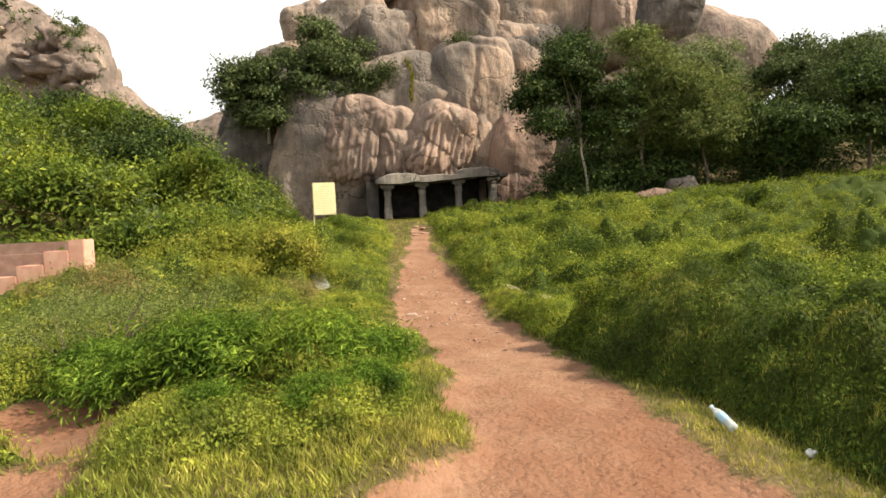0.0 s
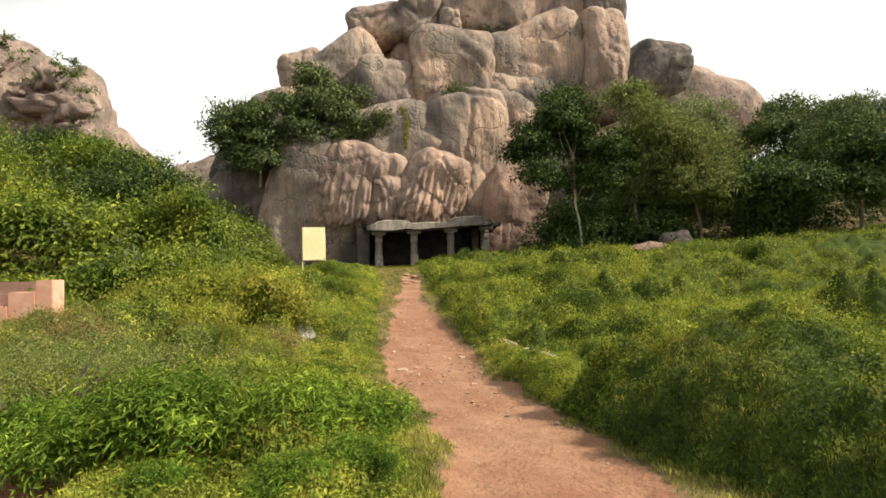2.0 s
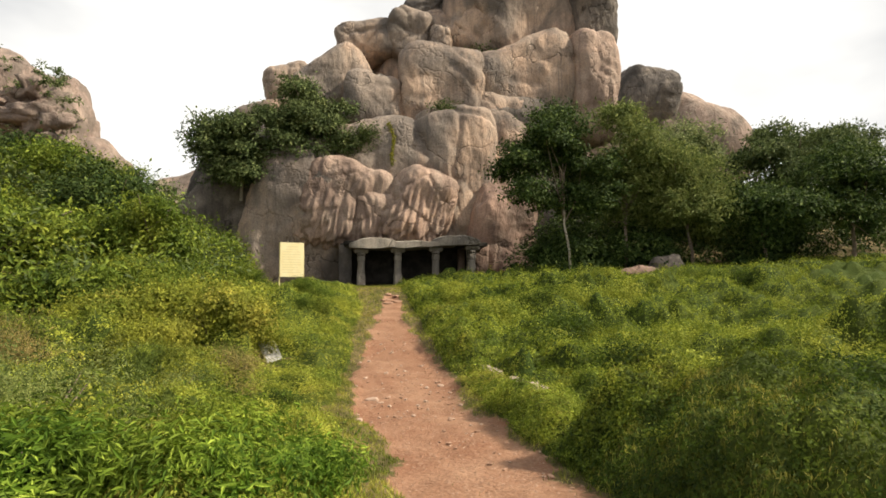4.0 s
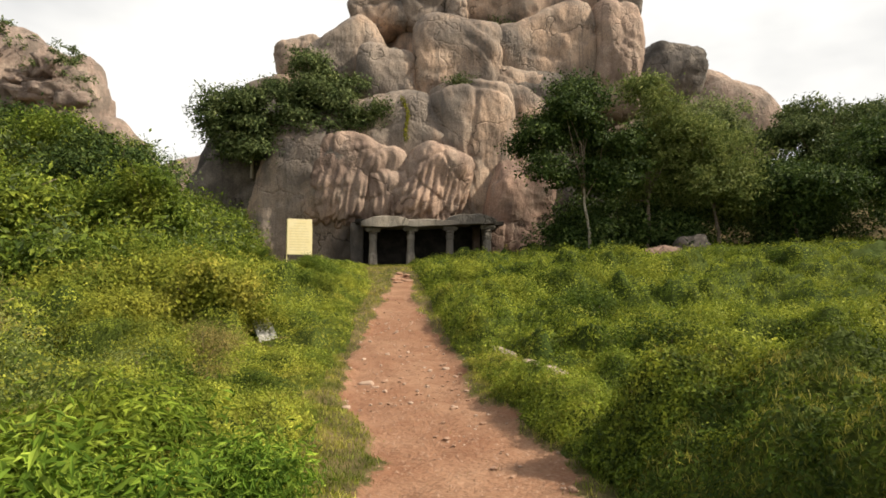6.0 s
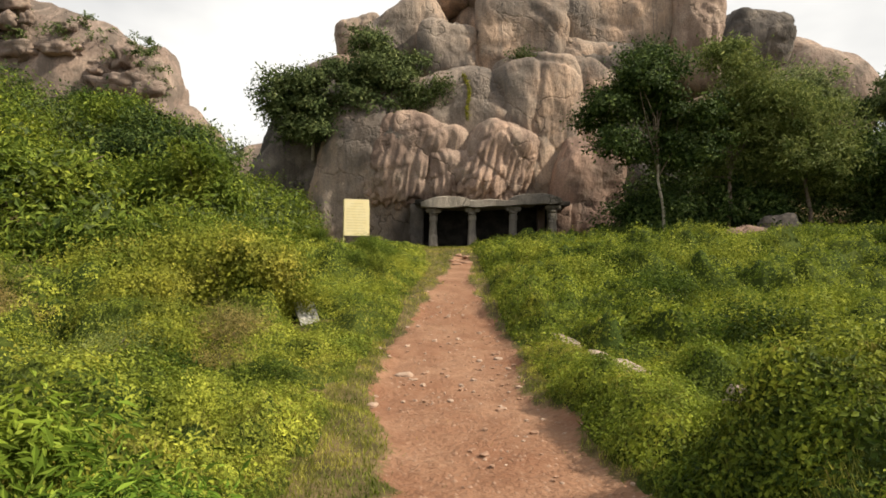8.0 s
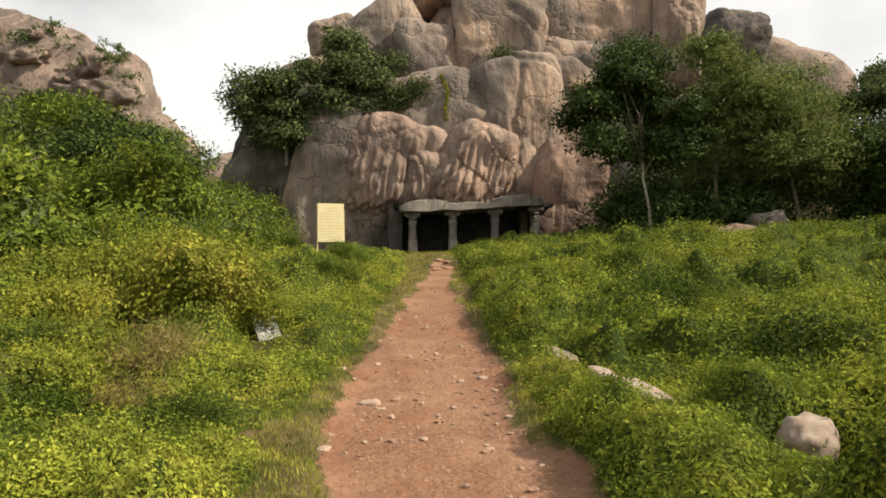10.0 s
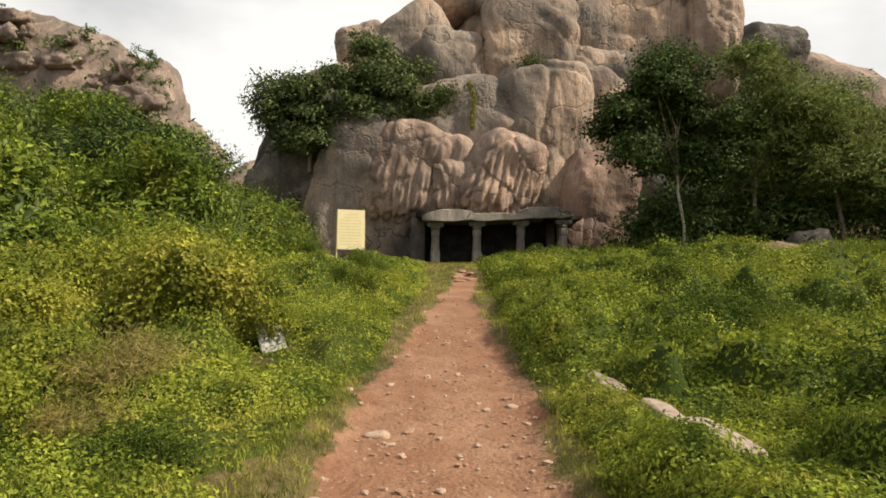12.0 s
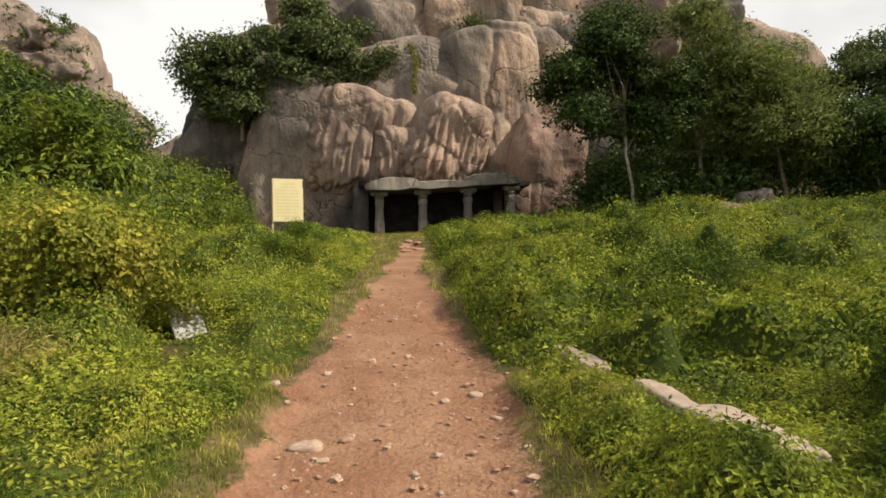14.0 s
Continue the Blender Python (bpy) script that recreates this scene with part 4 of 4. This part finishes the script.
for x, y, s, a in ((-2.75, 12.2, 0.75, 0), (-3.1, 13.4, 0.8, 100), (-2.5, 11.3, 0.55, 200), (-3.3, 10.4, 0.6, 300)):
    bush("dry_bush", DRY_BUSH, x, y, s, "tangle of dry straw-coloured stalks in the weeds", a, "dry stalks")
for i in range(14):
    y = field_rng.uniform(18, 36)
    x = field_rng.uniform(-6.5, -1.6)
    bush("yellow_green_bush", HILL_BUSH if i % 2 else ROUND_BUSH, x, y, field_rng.uniform(0.45, 0.7), "low yellow-green bush in the grass", field_rng.uniform(0, 360), "bushes left of the path")
for x, y, s, a in ((-3.8, 16.4, 1.3, 0), (-4.9, 17.2, 1.5, 120), (-6.0, 16.4, 1.3, 200), (-2.8, 17.9, 0.7, 300), (-4.7, 13.4, 0.8, 55), (-3.4, 12.6, 0.6, 260), (-3.2, 10.6, 0.6, 30)):
    bush("vine_covered_bush", VINE_BUSH, x, y, s, "mound of yellow-green creeper over a bush", a, "creeper mounds")
for x, y, s, a in ((-6.5, 20.5, 1.1, 0), (-5.2, 20.0, 1.1, 130), (-8.2, 18.5, 1.2, 220), (-7.4, 23.0, 1.2, 15), (-6.0, 25.0, 1.1, 80), (-7.5, 27.5, 1.3, 190), (-6.3, 31, 1.2, 275), (-10.0, 17.0, 1.1, 10), (-8.6, 16.6, 1.0, 60)):
    bush("green_shrub", HILL_BUSH, x, y, s, "dense green shrub at the slope's foot", a, "shrubs at the slope's foot")

for x, y, s, a in ((-8.6, 13.6, 0.9, 0), (-7.8, 13.9, 1.0, 90), (-7.2, 14.0, 1.2, 180), (-6.7, 13.6, 1.15, 250), (-7.3, 13.2, 1.0, 20), (-6.2, 13.0, 1.0, 130), (-6.9, 14.6, 1.2, 310)):
    bush("dry_bush", DRY_BUSH, x, y, s, "tall dry brownish grass beside the wall", a, "dry bushes by the wall")
for x, y, s, a in ((-4.25, 6.5, 0.9, 0), (-3.7, 7.4, 0.95, 80), (-4.75, 6.35, 0.72, 150), (-3.0, 9.3, 0.6, 40), (-5.6, 9.4, 0.9, 220), (-2.9, 7.4, 0.6, 300)):
    bush("thorn_shrub", THORN_BUSH, x, y, s, "spindly grey-green thorn shrub with bare twigs", a, "thorn shrubs")


# ---- sign board ----
def sign_board():
    x0, x1, y = -4.07, -2.79, 35.0
    z = float(land(-3.4, y))
    s = thing("sign_board", -3.43, y, z, "large faded yellow sign board on two posts", "sign board", rz=14)
    w = (x1 - x0) / 2
    part("board", box("board", -w, w, -0.03, 0.03, 2.78 - z, 4.65 - z, SIGN_FACE, 0.008), s, "faded yellow painted board")
    for sx in (-1, 1):
        part("post", box("post", sx * w - 0.03, sx * w + 0.03, 0.034, 0.094, -0.3, (4.62 if sx < 0 else 4.25) - z, SIGN_POST, 0.006), s, "thin yellow metal post")
    part("crossbar", box("crossbar", -w + 0.035, w - 0.035, 0.034, 0.07, 2.86 - z, 2.92 - z, SIGN_POST, 0.004), s)
    r = random.Random(5)
    for i in range(11):
        zz = 4.42 - z - i * 0.14
        part("text_bar", box("text_bar", -w * (0.5 if i < 2 else 0.8), w * (0.5 if i < 2 else r.uniform(0.5, 0.8)), -0.034, -0.0305, zz - 0.022, zz + 0.022, SIGN_TEXT, 0.0), s)


sign_board()


# ---- stepped wall ----
def stepped_wall():
    z = float(land(-8.5, 14.7))
    s = thing("stepped_wall", -8.72, 14.7, z, "low pink plastered stepped wall with a brown coping", "wall")

    def b(name, x0, x1, y0, y1, z0, z1, m):
        part(name, box(name, x0 + 8.5, x1 + 8.5, y0 - 14.7, y1 - 14.7, z0 - z, z1 - z, m, 0.015), s)

    b("end_pillar", -8.15, -7.80, 14.6, 15.2, z - 0.3, 2.03, PINK)
    b("upper_block", -8.72, -8.154, 14.58, 15.2, z - 0.3, 1.77, PINK)
    b("lower_block", -9.34, -8.724, 14.56, 15.2, z - 0.3, 1.45, PINK)
    b("wall_body", -14.0, -9.344, 14.54, 15.0, z - 0.3, 1.2, PINK)
    b("coping", -14.0, -8.73, 15.21, 15.5, z - 0.3, 1.72, COPING)
    b("coping", -14.0, -8.16, 15.51, 15.8, z - 0.3, 2.0, COPING)


stepped_wall()


# ---- stones ----
def stone(x, y, rx, ry, rz, mat, seed, label, turn=0, sink=0.4, group="", lumps=0.16, name="stone", detail=3, power=2.8, warp=1.0):
    me = boulder_mesh(name, rx, ry, rz, mat, seed, power, lumps, 0, detail, warp)
    ob = tagged(new(name, me), label, "stone", group)
    ob.matrix_basis = pose(x, y, float(land(x, y)) + rz * (1 - 2 * sink), 0, 0, turn)
    return ob


stone(2.44, 14.15, 0.15, 0.66, 0.10, SLAB, 101, "long pale half-buried stone kerb", 3, 0.08, name="half_buried_stone", detail=5, lumps=0.05, power=5.5, warp=0.55)
stone(2.57, 12.3, 0.11, 0.66, 0.095, SLAB, 106, "narrow pale half-buried stone kerb", -3, 0.1, name="half_buried_stone", detail=5, lumps=0.05, power=5.5, warp=0.55)
stone(2.58, 11.35, 0.18, 0.55, 0.10, SLAB, 102, "broad pale half-buried stone kerb", 2, 0.08, name="half_buried_stone", detail=5, lumps=0.05, power=5.5, warp=0.55)
stone(3.1, 9.45, 0.2, 0.16, 0.2, SLAB, 103, "pale upright stone in the weeds", 20, 0.2, name="upright_stone", detail=4)
stone(18.2, 37.0, 1.7, 1.0, 0.75, ROCK_RED, 104, "rounded brown boulder below the trees", 0, 0.5, name="field_boulder", detail=4)
stone(20.4, 38.2, 1.1, 0.8, 0.9, ROCK_DARK, 105, "dark boulder below the trees", 0, 0.3, name="field_boulder", detail=4)


# ---- plaque ----
def plaque():
    x, y = -2.6, 17.6
    z = float(land(x, y)) + 0.16
    s = thing("stone_plaque", x, y, z, "small grey leaning stone plaque with pale lettering", "plaque", rz=34)
    s.matrix_basis = s.matrix_basis @ pose(0, 0, 0, -40, -3, 0)
    part("slab", box("slab", -0.24, 0.24, -0.03, 0.03, -0.25, 0.46, PLAQUE, 0.008), s)
    for i, (a, b) in enumerate(((-0.17, 0.15), (-0.18, 0.18), (-0.14, 0.17))):
        part("text_bar", box("text_bar", a, b, -0.036, -0.0325, 0.33 - i * 0.12, 0.365 - i * 0.12, INK, 0), s)


plaque()


# ---- stones and litter on the path ----
def pebbles():
    rng = np.random.default_rng(301)
    meshes = [boulder_mesh("stone", 1, rng.uniform(0.6, 0.9), rng.uniform(0.4, 0.6), m, 310 + i, 6.0, 0.5, 0, 2) for i, m in enumerate((PEBBLE, EARTHY, PEBBLE, EARTHY, PEBBLE, EARTHY))]
    for me in meshes:
        me.polygons.foreach_set("use_smooth", np.full(len(me.polygons), False))
    made = 0
    while made < 290:
        x, y = rng.uniform(-1.2, 2.0), rng.uniform(4.5, 27)
        if bare(x, y) < 0.3 or field(x, y, 0.8, 3) < 0.33 * rng.random() + 0.2:
            continue
        r = 0.009 + 0.034 * rng.random() ** 4 + 0.0006 * y
        ob = tagged(new("path_stone", meshes[made % 6]), "small pale stone on the dirt path", "stone", "stones on the path")
        ob.matrix_basis = pose(x, y, float(land(x, y)) + r * 0.25, 0, 0, rng.uniform(0, 360)) @ Matrix.Diagonal((r, r, r, 1))
        made += 1
    n = 6500
    x, y = rng.uniform(-1.2, 2.0, n), rng.uniform(6, 26, n)
    ok = bare(x, y) > 0.25
    x, y = x[ok], y[ok]
    r = (0.006 + 0.014 * rng.random(len(x)) ** 2)[:, None, None]
    base = np.array([[1, 0, 0], [0, 1, 0], [-1, 0, 0], [0, -1, 0], [0, 0, 0.8]], float)
    v = base[None] * r * (0.6 + 0.8 * rng.random((len(x), 5, 3))) + np.stack([x, y, land(x, y)], 1)[:, None]
    f = np.array([[0, 1, 4], [1, 2, 4], [2, 3, 4], [3, 0, 4]])[None] + 5 * np.arange(len(x))[:, None, None]
    tagged(new("gravel", mesh_of("gravel", v.reshape(-1, 3), f.reshape(-1, 3), EARTHY)), "fine gravel scattered on the path", "gravel", kind="stuff")


pebbles()


def lathe(name, rings, mat, sides=20):
    vs, fs = [], []
    for r, z in rings:
        vs += [(r * math.cos(2 * math.pi * k / sides), r * math.sin(2 * math.pi * k / sides), z) for k in range(sides)]
    for i in range(len(rings) - 1):
        fs += [(i * sides + k, i * sides + (k + 1) % sides, (i + 1) * sides + (k + 1) % sides, (i + 1) * sides + k) for k in range(sides)]
    return mesh_of(name, vs, fs, mat)


def bottle():
    x, y = 1.41, 2.86
    s = thing("plastic_bottle", x, y, 0, "empty clear plastic bottle lying in the grass", "bottle")
    s.matrix_basis = pose(x, y, float(land(x, y)) + 0.045, 0, 0, 12) @ pose(0, 0, 0, -66, 0, 0) @ Matrix.Scale(0.95, 4)
    part("body", lathe("body", ((0.0, 0), (0.032, 0.002), (0.038, 0.012), (0.036, 0.04), (0.038, 0.06), (0.036, 0.08), (0.038, 0.17), (0.034, 0.195), (0.016, 0.235), (0.014, 0.25)), PET.m), s, "clear crumpled plastic")
    part("label", lathe("label", ((0.0387, 0.085), (0.0392, 0.09), (0.0392, 0.155), (0.0387, 0.16)), LABEL), s, "pale blue paper label")
    part("cap", lathe("cap", ((0.0165, 0.246), (0.0168, 0.25), (0.0165, 0.268), (0.0, 0.27)), CAP), s)


bottle()


def scrap(x, y, r, seed):
    ob = tagged(new("plastic_scrap", boulder_mesh("plastic_scrap", r, r * 0.7, r * 0.5, LITTER, seed, 2.5, 0.5, 0, 3)), "crumpled white plastic litter in the grass", "litter")
    ob.matrix_basis = pose(x, y, float(carpet(x, y)) + r * 0.3, 0, 0, seed * 40)


scrap(1.80, 2.58, 0.045, 1)
scrap(3.05, 9.6, 0.05, 2)


# ---- rough stones where the path climbs to the shrine ----
for i, (x, y, r) in enumerate(((1.5, 30.8, 0.24), (2.0, 31.6, 0.3), (1.6, 32.4, 0.26), (2.1, 33.2, 0.28), (1.75, 34.0, 0.24), (1.3, 31.8, 0.18))):
    stone(x, y, r, r * 0.7, 0.07, EARTHY, 400 + i, "rough earthy stone step on the path", 20 * i, 0.42, "rough stone steps", 0.14, "step_stone")
for i, (x, y, r) in enumerate(((4.7, 33.0, 0.2), (5.3, 33.4, 0.16), (5.9, 33.2, 0.22), (6.5, 33.7, 0.15), (3.2, 25.5, 0.12))):
    ob = stone(x, y, r, r * 0.7, r * 0.6, SLAB, 420 + i, "pale stone half hidden in the grass", 35 * i, 0.1, "pale stones before the shrine", 0.14, "pale_stone")
    ob.location.z += 0.35 * float(cover_height(x, y))
for i, (x, y, r) in enumerate(((-0.25, 12.4, 0.13), (0.05, 12.5, 0.06), (1.25, 13.7, 0.09), (0.35, 12.9, 0.05), (-0.1, 12.1, 0.05), (-0.55, 10.6, 0.08), (1.3, 12.9, 0.05))):
    stone(x, y, r, r * 0.75, r * 0.3, EARTHY if i in (1, 3) else PEBBLE, 440 + i, "flat pale stone set in the path", 50 * i, 0.35, "flat stones in the path", 0.14, "flat_stone")
